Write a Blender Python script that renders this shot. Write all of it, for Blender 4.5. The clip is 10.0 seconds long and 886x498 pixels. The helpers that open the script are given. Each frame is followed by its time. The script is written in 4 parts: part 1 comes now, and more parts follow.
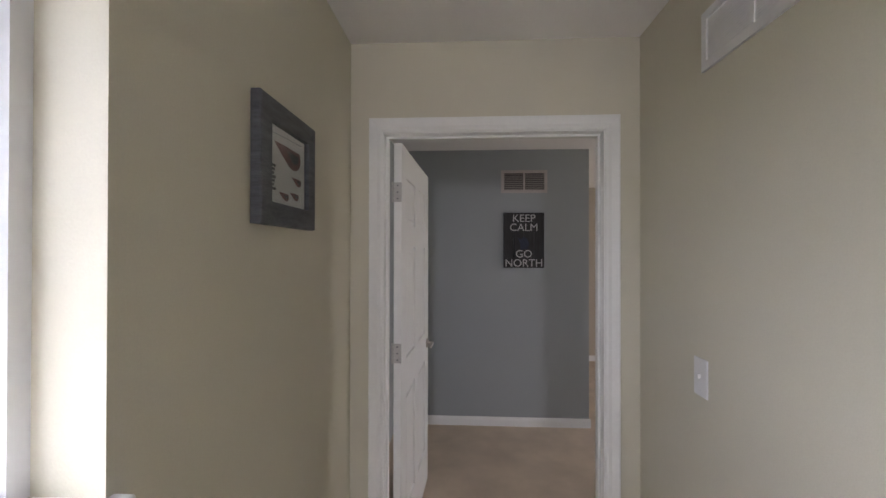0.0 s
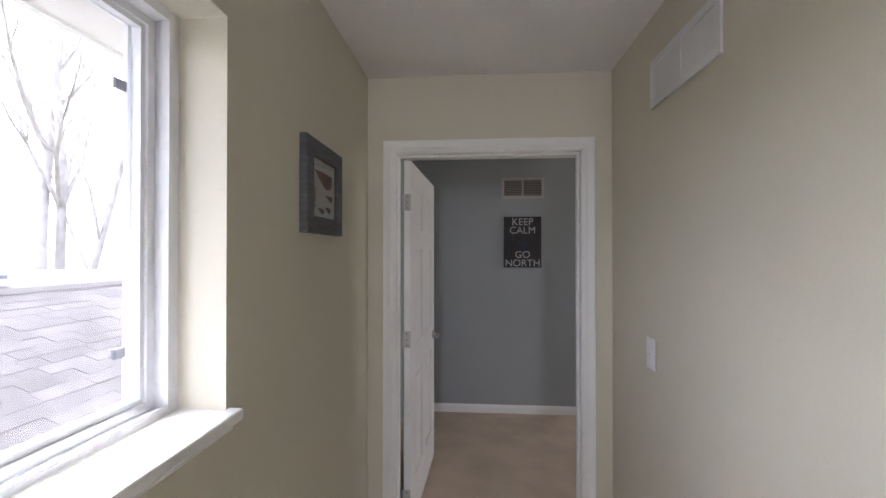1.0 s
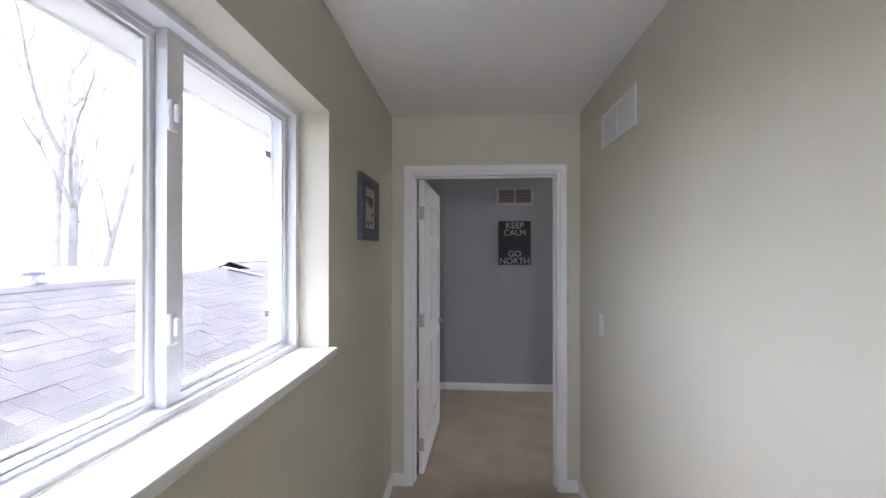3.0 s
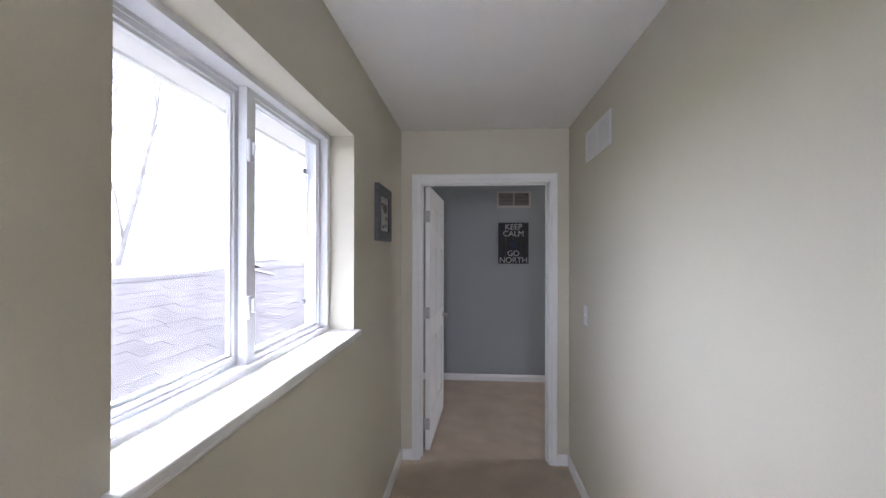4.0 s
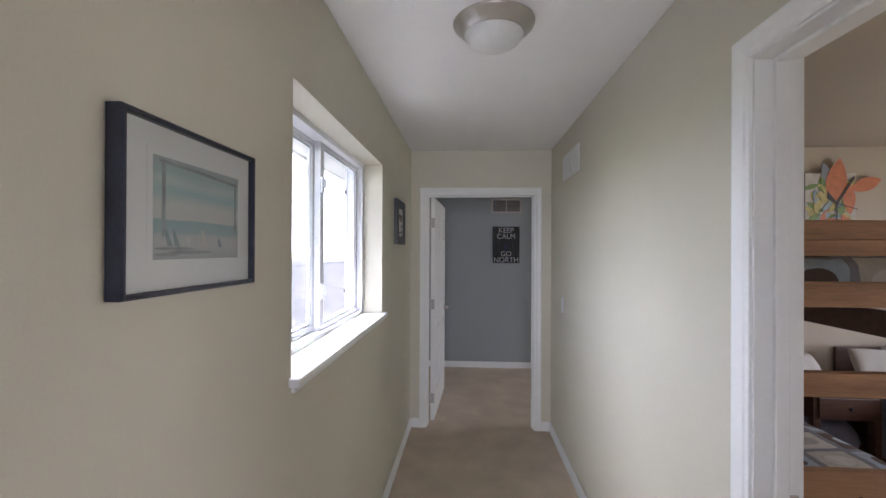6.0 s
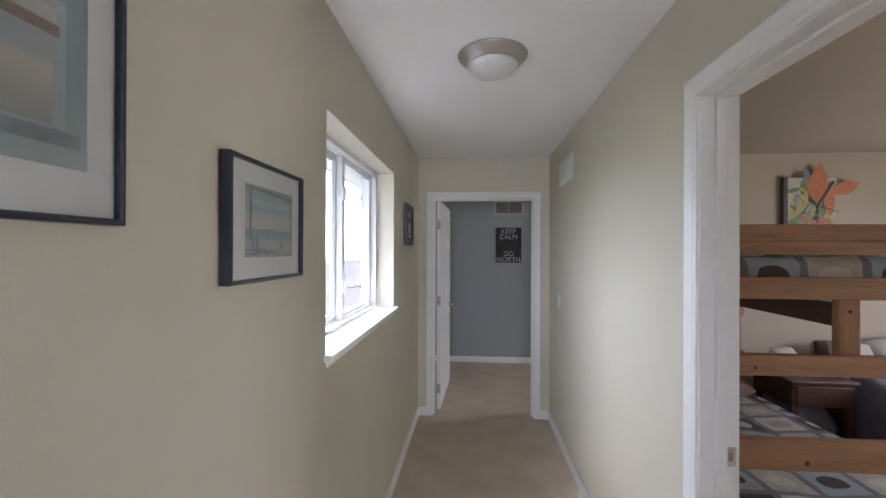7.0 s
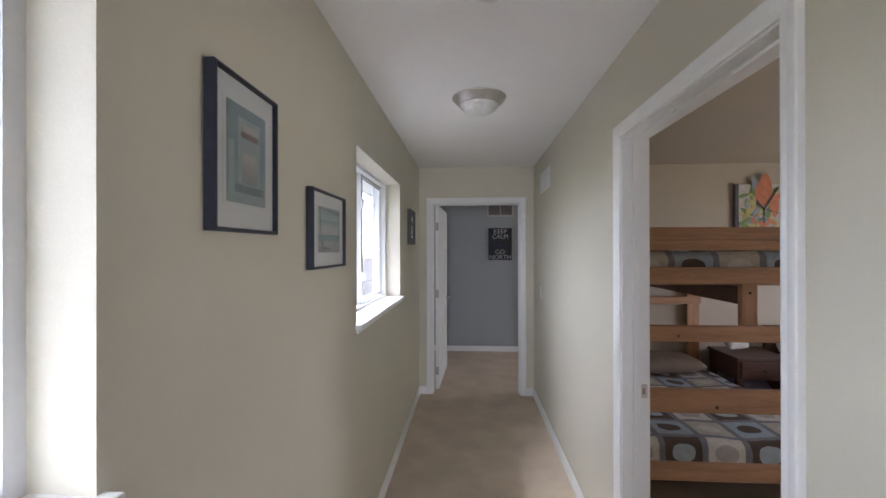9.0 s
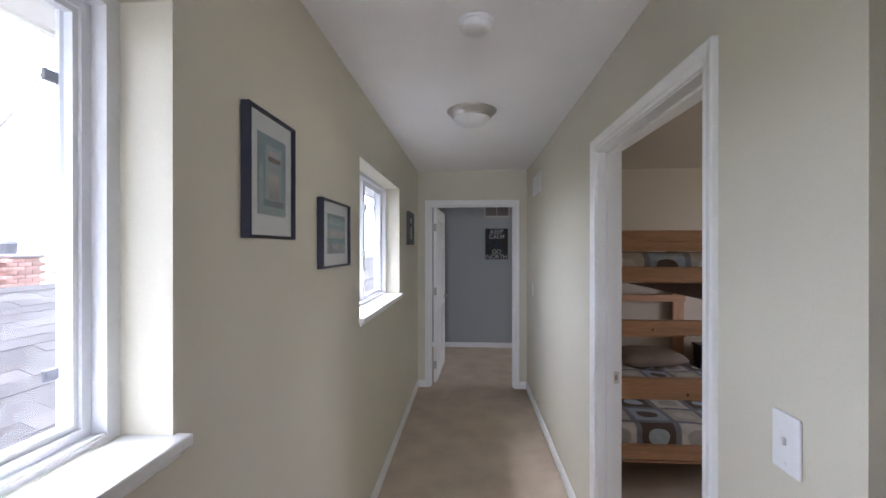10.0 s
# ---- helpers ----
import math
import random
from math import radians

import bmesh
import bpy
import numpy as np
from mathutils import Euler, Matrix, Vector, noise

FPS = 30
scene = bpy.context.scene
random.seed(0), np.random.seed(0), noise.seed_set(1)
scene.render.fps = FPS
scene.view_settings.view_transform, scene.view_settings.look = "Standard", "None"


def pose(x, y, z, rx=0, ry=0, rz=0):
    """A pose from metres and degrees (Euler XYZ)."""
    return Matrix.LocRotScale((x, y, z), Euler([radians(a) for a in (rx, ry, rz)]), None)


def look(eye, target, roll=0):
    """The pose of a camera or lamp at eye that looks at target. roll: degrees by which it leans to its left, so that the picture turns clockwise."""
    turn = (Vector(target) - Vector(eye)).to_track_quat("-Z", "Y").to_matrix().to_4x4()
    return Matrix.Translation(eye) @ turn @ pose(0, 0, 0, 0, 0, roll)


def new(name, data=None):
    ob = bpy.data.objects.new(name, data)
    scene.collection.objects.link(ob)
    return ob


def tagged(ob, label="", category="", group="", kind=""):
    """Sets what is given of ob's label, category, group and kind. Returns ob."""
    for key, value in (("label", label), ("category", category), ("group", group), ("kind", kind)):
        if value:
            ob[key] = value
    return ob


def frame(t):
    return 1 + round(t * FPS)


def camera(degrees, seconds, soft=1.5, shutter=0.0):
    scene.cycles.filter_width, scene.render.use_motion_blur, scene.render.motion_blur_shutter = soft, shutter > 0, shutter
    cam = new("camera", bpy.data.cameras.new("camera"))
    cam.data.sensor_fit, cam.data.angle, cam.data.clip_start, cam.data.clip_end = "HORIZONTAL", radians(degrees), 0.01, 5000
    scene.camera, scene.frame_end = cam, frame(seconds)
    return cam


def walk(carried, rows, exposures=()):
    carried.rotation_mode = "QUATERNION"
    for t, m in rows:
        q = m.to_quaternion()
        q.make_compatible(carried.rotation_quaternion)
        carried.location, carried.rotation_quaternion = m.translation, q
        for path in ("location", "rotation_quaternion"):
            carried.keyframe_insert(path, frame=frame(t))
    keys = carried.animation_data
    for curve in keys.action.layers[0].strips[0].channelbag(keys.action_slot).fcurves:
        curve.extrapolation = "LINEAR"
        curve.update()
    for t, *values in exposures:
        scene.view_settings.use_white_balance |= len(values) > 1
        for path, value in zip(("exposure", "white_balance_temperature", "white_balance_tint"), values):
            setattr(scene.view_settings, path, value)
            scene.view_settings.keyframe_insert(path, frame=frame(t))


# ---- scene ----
cam = camera(93.5, 10.0)
PATH = [
    (0, (0.502, -1.785, 1.538), (0.391, 0.212, 1.55), 0.1),
    (0.5, (0.519, -1.941, 1.531), (0.393, 0.055, 1.552), -0.3),
    (1, (0.549, -2.115, 1.54), (0.399, -0.121, 1.556), -0.0),
    (1.5, (0.563, -2.274, 1.555), (0.411, -0.28, 1.56), 0.3),
    (2, (0.543, -2.428, 1.548), (0.413, -0.432, 1.561), 0.3),
    (2.5, (0.525, -2.588, 1.55), (0.397, -0.592, 1.56), 0.1),
    (4, (0.539, -3.073, 1.548), (0.392, -1.079, 1.556), 0.1),
    (4.5, (0.547, -3.259, 1.551), (0.399, -1.264, 1.551), 0.1),
    (5, (0.534, -3.383, 1.554), (0.395, -1.388, 1.56), 0.2),
    (5.5, (0.512, -3.534, 1.561), (0.394, -1.537, 1.567), 0.2),
    (7, (0.523, -3.936, 1.563), (0.377, -1.942, 1.569), 0.2),
    (7.5, (0.552, -4.095, 1.559), (0.399, -2.101, 1.565), 0.0),
    (8, (0.55, -4.226, 1.56), (0.402, -2.232, 1.558), 0.1),
    (8.5, (0.553, -4.379, 1.556), (0.415, -2.383, 1.558), 0.1),
    (9, (0.552, -4.485, 1.555), (0.422, -2.49, 1.558), -0.1),
    (9.5, (0.577, -4.6, 1.559), (0.442, -2.604, 1.559), -0.0),
    (10, (0.598, -4.704, 1.568), (0.466, -2.709, 1.565), 0.0),
]
EXPOSURES = [(0, 4.56, 6220, 21), (1.5, 4.5, 6020, 21), (4, 4.54, 5770, 21), (5.5, 4.55, 5840, 20), (7, 4.54, 5840, 19), (8.5, 4.47, 5890, 19), (10, 4.39, 5740, 19)]
walk(cam, [(t, look(eye, target, roll)) for t, eye, target, roll in PATH], EXPOSURES)

# ---- world and light ----
world = bpy.data.worlds.new("overcast_sky")
scene.world = world
world.use_nodes = True
wn = world.node_tree.nodes
wl = world.node_tree.links
sky = wn.new("ShaderNodeTexSky")
sky.sky_type = "NISHITA"
sky.sun_disc = False
sky.sun_elevation = radians(62)
sky.sun_rotation = radians(278)
sky.air_density, sky.dust_density, sky.ozone_density = 1.0, 4.0, 1.0
pale = wn.new("ShaderNodeHueSaturation")
pale.inputs["Saturation"].default_value = 0.25
# an overcast dome: the haze just above the horizon carries on down to it
way = wn.new("ShaderNodeTexCoord")
parts_in, parts_out, lift = wn.new("ShaderNodeSeparateXYZ"), wn.new("ShaderNodeCombineXYZ"), wn.new("ShaderNodeMath")
lift.operation = "MAXIMUM"
lift.inputs[1].default_value = 0.22
wl.new(way.outputs["Generated"], parts_in.inputs[0])
wl.new(parts_in.outputs[0], parts_out.inputs[0])
wl.new(parts_in.outputs[1], parts_out.inputs[1])
wl.new(parts_in.outputs[2], lift.inputs[0])
wl.new(lift.outputs[0], parts_out.inputs[2])
wl.new(parts_out.outputs[0], sky.inputs["Vector"])
wl.new(sky.outputs[0], pale.inputs["Color"])
# an overcast sky is about three times as bright overhead as near the horizon
grade, dome = wn.new("ShaderNodeMath"), wn.new("ShaderNodeVectorMath")
grade.operation, dome.operation = "MULTIPLY_ADD", "SCALE"
grade.inputs[1].default_value, grade.inputs[2].default_value = 1.1, 0.28
wl.new(lift.outputs[0], grade.inputs[0])
wl.new(pale.outputs[0], dome.inputs[0])
wl.new(grade.outputs[0], dome.inputs["Scale"])
wl.new(dome.outputs[0], wn["Background"].inputs["Color"])
wn["Background"].inputs["Strength"].default_value = 0.12

sun_data = bpy.data.lights.new("sun", "SUN")
sun_data.energy, sun_data.angle, sun_data.color = 0.7, radians(30), (1.0, 0.97, 0.93)
sun = new("sun", sun_data)
sun.matrix_world = look((-14, 5, 28), (0, 0, 0))


# the hall is lengthened out of view to hold a fill lamp
HALL_END = -10.0


def fill_lamp(name, m, sx, sy, power, color=(0.93, 0.96, 1.0)):
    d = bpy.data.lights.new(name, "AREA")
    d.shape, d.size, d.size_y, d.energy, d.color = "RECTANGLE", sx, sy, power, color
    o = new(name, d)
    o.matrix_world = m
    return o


# fill lamps added at assumed, unseen windows: hall's other end, bedroom, far room
fill_lamp("hall_end_window_light", pose(0.475, HALL_END + 0.01, 1.52, 90, 0, 0), 0.72, 1.2, 4, (0.96, 0.97, 1.0))
fill_lamp("bedroom_window_light", pose(5.19, -2.1, 1.05, 0, 90, 0), 1.1, 1.6, 1.2, (1.0, 0.89, 0.78))
fill_lamp("far_room_window_light", pose(5.19, 1.1, 1.48, 0, 90, 0), 1.1, 1.2, 1.2, (1.0, 0.94, 0.86))


# ---- materials ----
def srgb(r, g, b):
    return tuple(((c / 255 + 0.055) / 1.055) ** 2.4 if c > 10 else c / 255 / 12.92 for c in (r, g, b))


def mat(name, color, rough=0.6, vary=0.06, scale=3.0, fine=90.0, bump=0.0, metal=0.0, dark=None, stretch=None, depth=0.003, piece=0.0):
    """A surface with a slow stain and a fine grain over its base colour."""
    m = bpy.data.materials.new(name)
    m.use_nodes = True
    n, l = m.node_tree.nodes, m.node_tree.links
    b = n["Principled BSDF"]
    b.inputs["Roughness"].default_value = rough
    b.inputs["Metallic"].default_value = metal
    tc = n.new("ShaderNodeTexCoord")
    src = tc.outputs["Object"]
    if stretch:
        mp = n.new("ShaderNodeMapping")
        mp.inputs["Scale"].default_value = stretch
        l.new(src, mp.inputs["Vector"])
        src = mp.outputs[0]
    a = n.new("ShaderNodeTexNoise")
    a.inputs["Scale"].default_value, a.inputs["Detail"].default_value = scale, 4
    f = n.new("ShaderNodeTexNoise")
    f.inputs["Scale"].default_value, f.inputs["Detail"].default_value = fine, 3
    l.new(src, a.inputs["Vector"])
    l.new(src, f.inputs["Vector"])
    mix = n.new("ShaderNodeMath")
    mix.operation = "MULTIPLY_ADD"
    l.new(a.outputs["Fac"], mix.inputs[0])
    mix.inputs[1].default_value = 0.6
    half = n.new("ShaderNodeMath")
    half.operation = "MULTIPLY"
    l.new(f.outputs["Fac"], half.inputs[0])
    half.inputs[1].default_value = 0.4
    l.new(half.outputs[0], mix.inputs[2])
    ramp = n.new("ShaderNodeValToRGB")
    low = dark or tuple(max(0.0, c * (1 - 2.2 * vary)) for c in color)
    high = tuple(min(1.0, c * (1 + 1.2 * vary)) for c in color)
    ramp.color_ramp.elements[0].position, ramp.color_ramp.elements[1].position = 0.3, 0.7
    ramp.color_ramp.elements[0].color, ramp.color_ramp.elements[1].color = (*low, 1), (*high, 1)
    l.new(mix.outputs[0], ramp.inputs[0])
    out = ramp.outputs[0]
    if piece:
        info = n.new("ShaderNodeObjectInfo")
        geo = n.new("ShaderNodeNewGeometry")
        add = n.new("ShaderNodeMath")
        add.operation = "ADD"
        l.new(info.outputs["Random"], add.inputs[0])
        l.new(geo.outputs["Random Per Island"], add.inputs[1])
        frac = n.new("ShaderNodeMath")
        frac.operation = "FRACT"
        l.new(add.outputs[0], frac.inputs[0])
        rng = n.new("ShaderNodeMapRange")
        rng.inputs["To Min"].default_value, rng.inputs["To Max"].default_value = 1 - piece, 1 + piece
        l.new(frac.outputs[0], rng.inputs["Value"])
        sc = n.new("ShaderNodeVectorMath")
        sc.operation = "SCALE"
        l.new(out, sc.inputs[0])
        l.new(rng.outputs[0], sc.inputs["Scale"])
        out = sc.outputs[0]
    l.new(out, b.inputs["Base Color"])
    if bump:
        bp = n.new("ShaderNodeBump")
        bp.inputs["Strength"].default_value, bp.inputs["Distance"].default_value = bump, depth
        l.new(f.outputs["Fac"], bp.inputs["Height"])
        l.new(bp.outputs[0], b.inputs["Normal"])
    return m


M_WALL = mat("cream_wall_paint", (0.62, 0.588, 0.478), 0.55, 0.03, 1.2, 220, 0.25, depth=0.0012)
M_CEIL = mat("white_ceiling_paint", (0.90, 0.89, 0.885), 0.8, 0.02, 1.5, 160, 0.35, depth=0.0015)
M_TRIM = mat("white_trim_paint", (0.82, 0.825, 0.81), 0.42, 0.02, 4, 60, 0.05)
M_VINYL = mat("white_window_vinyl", (0.77, 0.78, 0.80), 0.35, 0.02, 5, 70, 0.03)
M_BLUE = mat("slate_blue_wall_paint", (0.345, 0.370, 0.378), 0.6, 0.03, 1.2, 220, 0.25, depth=0.0012)
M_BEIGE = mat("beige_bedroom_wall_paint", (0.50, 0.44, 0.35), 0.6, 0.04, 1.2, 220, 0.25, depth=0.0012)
M_CARPET = mat("beige_cut_pile_carpet", (0.64, 0.53, 0.41), 0.95, 0.10, 4.0, 420, 0.9, depth=0.006)
M_FRAME = mat("navy_black_frame_lacquer", (0.028, 0.031, 0.050), 0.35, 0.2, 8, 120, 0.1)
M_RUSTIC = mat("charcoal_stained_frame_wood", (0.105, 0.11, 0.122), 0.6, 0.2, 10, 60, 0.4, stretch=(1, 1, 6))
M_MATBOARD = mat("white_mat_board", (0.82, 0.81, 0.79), 0.8, 0.02, 4, 300, 0.1)
M_PAPER = mat("aged_print_paper", (0.68, 0.67, 0.63), 0.8, 0.05, 14, 90, 0.0)
M_INK = mat("rust_grey_ink", (0.25, 0.125, 0.115), 0.8, 0.25, 30, 120, 0.0)
M_INK2 = mat("dark_grey_ink", (0.12, 0.115, 0.12), 0.8, 0.25, 30, 120, 0.0)
M_NICKEL = mat("brushed_nickel", (0.60, 0.575, 0.545), 0.36, 0.06, 6, 240, 0.1, metal=1.0)
M_FROST = mat("frosted_white_glass", (0.74, 0.74, 0.72), 0.35, 0.03, 12, 50, 0.05)
M_PLASTIC = mat("white_plastic", (0.76, 0.76, 0.76), 0.4, 0.02, 6, 80, 0.03)
M_HINGE = mat("satin_hinge_metal", (0.50, 0.49, 0.48), 0.45, 0.05, 8, 120)
M_CLIP = mat("dark_grey_plastic", (0.17, 0.17, 0.19), 0.5, 0.1, 6, 80)
M_BLACKP = mat("black_plastic", (0.03, 0.03, 0.033), 0.4, 0.1, 6, 80)
M_SIGN = mat("black_painted_plank", (0.022, 0.021, 0.021), 0.6, 0.3, 8, 60, 0.5, stretch=(1, 1, 0.2))
M_SIGNINK = mat("chalk_white_paint", (0.52, 0.51, 0.50), 0.8, 0.15, 25, 120)
M_NAVY = mat("faded_navy_paint", (0.03, 0.036, 0.06), 0.8, 0.2, 25, 120)
M_TANPAINT = mat("tan_painted_metal", (0.50, 0.455, 0.425), 0.5, 0.04, 8, 90)
M_GRILLE = mat("grey_grille_backing", (0.33, 0.30, 0.285), 0.7, 0.05, 8, 90)
M_DUCT = mat("dark_duct_hollow", (0.05, 0.045, 0.045), 0.7, 0.1, 8, 90)
M_PINE = mat("honey_pine_wood", (0.45, 0.255, 0.135), 0.5, 0.16, 2.2, 14, 0.2, stretch=(1.2, 14, 14))
M_PINEV = mat("honey_pine_wood_upright", (0.45, 0.255, 0.135), 0.5, 0.16, 2.2, 14, 0.2, stretch=(14, 14, 1.2))
M_KNOT = mat("pine_knot", (0.09, 0.04, 0.02), 0.5, 0.2, 60, 200)
M_WALNUT = mat("dark_walnut_wood", (0.095, 0.048, 0.033), 0.4, 0.25, 3, 18, 0.15, stretch=(1.2, 12, 12))
M_BROWNCLOTH = mat("brown_pillow_cotton", (0.20, 0.15, 0.11), 0.9, 0.12, 7, 320, 0.4)
M_BLUECLOTH = mat("slate_blue_comforter", (0.29, 0.30, 0.40), 0.9, 0.2, 6, 260, 0.4)
M_SHEET = mat("white_cotton_sheet", (0.62, 0.61, 0.58), 0.9, 0.06, 7, 320, 0.3)
M_GREYCLOTH = mat("grey_mattress_ticking", (0.30, 0.33, 0.37), 0.9, 0.1, 8, 300, 0.3)
M_SHINGLE = mat("weathered_asphalt_shingle", (0.043, 0.0415, 0.042), 0.9, 0.12, 4, 45, 0.12, piece=0.24)
M_ROOFBASE = mat("asphalt_roof_felt", (0.040, 0.039, 0.040), 0.95, 0.15, 6, 200, 0.4)
for m in (M_SHINGLE, M_ROOFBASE):  # mineral granules hardly shine
    m.node_tree.nodes["Principled BSDF"].inputs["Specular IOR Level"].default_value = 0.1
M_SIDING = mat("white_vinyl_siding", (0.62, 0.63, 0.64), 0.5, 0.04, 3, 60, 0.05)
M_BRICK = mat("red_chimney_brick", (0.43, 0.26, 0.21), 0.9, 0.2, 18, 120, 0.4, piece=0.25)
M_MORTAR = mat("grey_mortar", (0.30, 0.28, 0.26), 0.95, 0.1, 20, 120, 0.3)
M_BARK = mat("grey_tree_bark", (0.30, 0.285, 0.28), 0.95, 0.2, 4, 40, 0.6)
M_LAWN = mat("winter_lawn", (0.10, 0.105, 0.055), 0.95, 0.3, 0.4, 20, 0.5)
M_ORANGE = mat("orange_enamel", (0.60, 0.21, 0.10), 0.5, 0.12, 20, 90)
M_YELLOW = mat("yellow_enamel", (0.55, 0.49, 0.20), 0.5, 0.2, 20, 90)
M_GREEN = mat("leaf_green_enamel", (0.20, 0.30, 0.10), 0.5, 0.2, 20, 90)
M_SKYBLUE = mat("pale_blue_enamel", (0.30, 0.38, 0.43), 0.5, 0.15, 20, 90)
M_TEALDK = mat("grey_teal_print", (0.25, 0.31, 0.33), 0.75, 0.2, 24, 90)
M_TEALLT = mat("pale_teal_print", (0.42, 0.50, 0.51), 0.75, 0.1, 18, 90)
M_SAND = mat("pale_sand_print", (0.60, 0.57, 0.53), 0.75, 0.1, 18, 90)
M_GREYDARK = mat("grey_shade_print", (0.30, 0.31, 0.32), 0.75, 0.2, 30, 120)
M_GREYPRINT = mat("grey_beach_print", (0.30, 0.33, 0.34), 0.75, 0.25, 30, 120)
M_BROWNPRINT = mat("brown_board_print", (0.31, 0.22, 0.18), 0.75, 0.2, 30, 120)


def glass_mat():
    m = bpy.data.materials.new("window_glass")
    m.use_nodes = True
    n, l = m.node_tree.nodes, m.node_tree.links
    n.remove(n["Principled BSDF"])
    tr, gl, mx = n.new("ShaderNodeBsdfTransparent"), n.new("ShaderNodeBsdfGlossy"), n.new("ShaderNodeMixShader")
    tr.inputs["Color"].default_value = (0.96, 0.97, 0.97, 1)
    gl.inputs["Roughness"].default_value = 0.02
    mx.inputs[0].default_value = 0.04
    l.new(tr.outputs[0], mx.inputs[1])
    l.new(gl.outputs[0], mx.inputs[2])
    l.new(mx.outputs[0], n["Material Output"].inputs["Surface"])
    return m


def washed_print(name, z0, z1, stops):
    """A faded picture print whose colours change from its foot to its top, with soft cloudy wobble."""
    m = bpy.data.materials.new(name)
    m.use_nodes = True
    n, l = m.node_tree.nodes, m.node_tree.links
    b = n["Principled BSDF"]
    b.inputs["Roughness"].default_value = 0.8
    tc, sep, nz = n.new("ShaderNodeTexCoord"), n.new("ShaderNodeSeparateXYZ"), n.new("ShaderNodeTexNoise")
    nz.inputs["Scale"].default_value, nz.inputs["Detail"].default_value = 28, 5
    mp = n.new("ShaderNodeMapping")
    mp.inputs["Scale"].default_value = (1, 0.35, 1.6)
    l.new(tc.outputs["Object"], sep.inputs[0])
    l.new(tc.outputs["Object"], mp.inputs["Vector"])
    l.new(mp.outputs[0], nz.inputs["Vector"])
    rng = n.new("ShaderNodeMapRange")
    rng.inputs["From Min"].default_value, rng.inputs["From Max"].default_value = z0, z1
    l.new(sep.outputs[2], rng.inputs["Value"])
    add = n.new("ShaderNodeMath")
    add.operation = "MULTIPLY_ADD"
    add.inputs[1].default_value = 0.10
    l.new(nz.outputs["Fac"], add.inputs[0])
    l.new(rng.outputs[0], add.inputs[2])
    sub = n.new("ShaderNodeMath")
    sub.operation = "SUBTRACT"
    sub.inputs[1].default_value = 0.05
    l.new(add.outputs[0], sub.inputs[0])
    ramp = n.new("ShaderNodeValToRGB")
    e = ramp.color_ramp.elements
    while len(e) < len(stops):
        e.new(0.5)
    for i, (at, c) in enumerate(stops):
        e[i].position, e[i].color = at, (*c, 1)
    l.new(sub.outputs[0], ramp.inputs[0])
    l.new(ramp.outputs[0], b.inputs["Base Color"])
    return m


M_GLASS = glass_mat()
M_PICGLASS = M_GLASS.copy()
M_PICGLASS.name = "picture_glass"
M_PICGLASS.node_tree.nodes["Mix Shader"].inputs[0].default_value = 0.09
M_PICGLASS.node_tree.nodes["Glossy BSDF"].inputs["Roughness"].default_value = 0.12


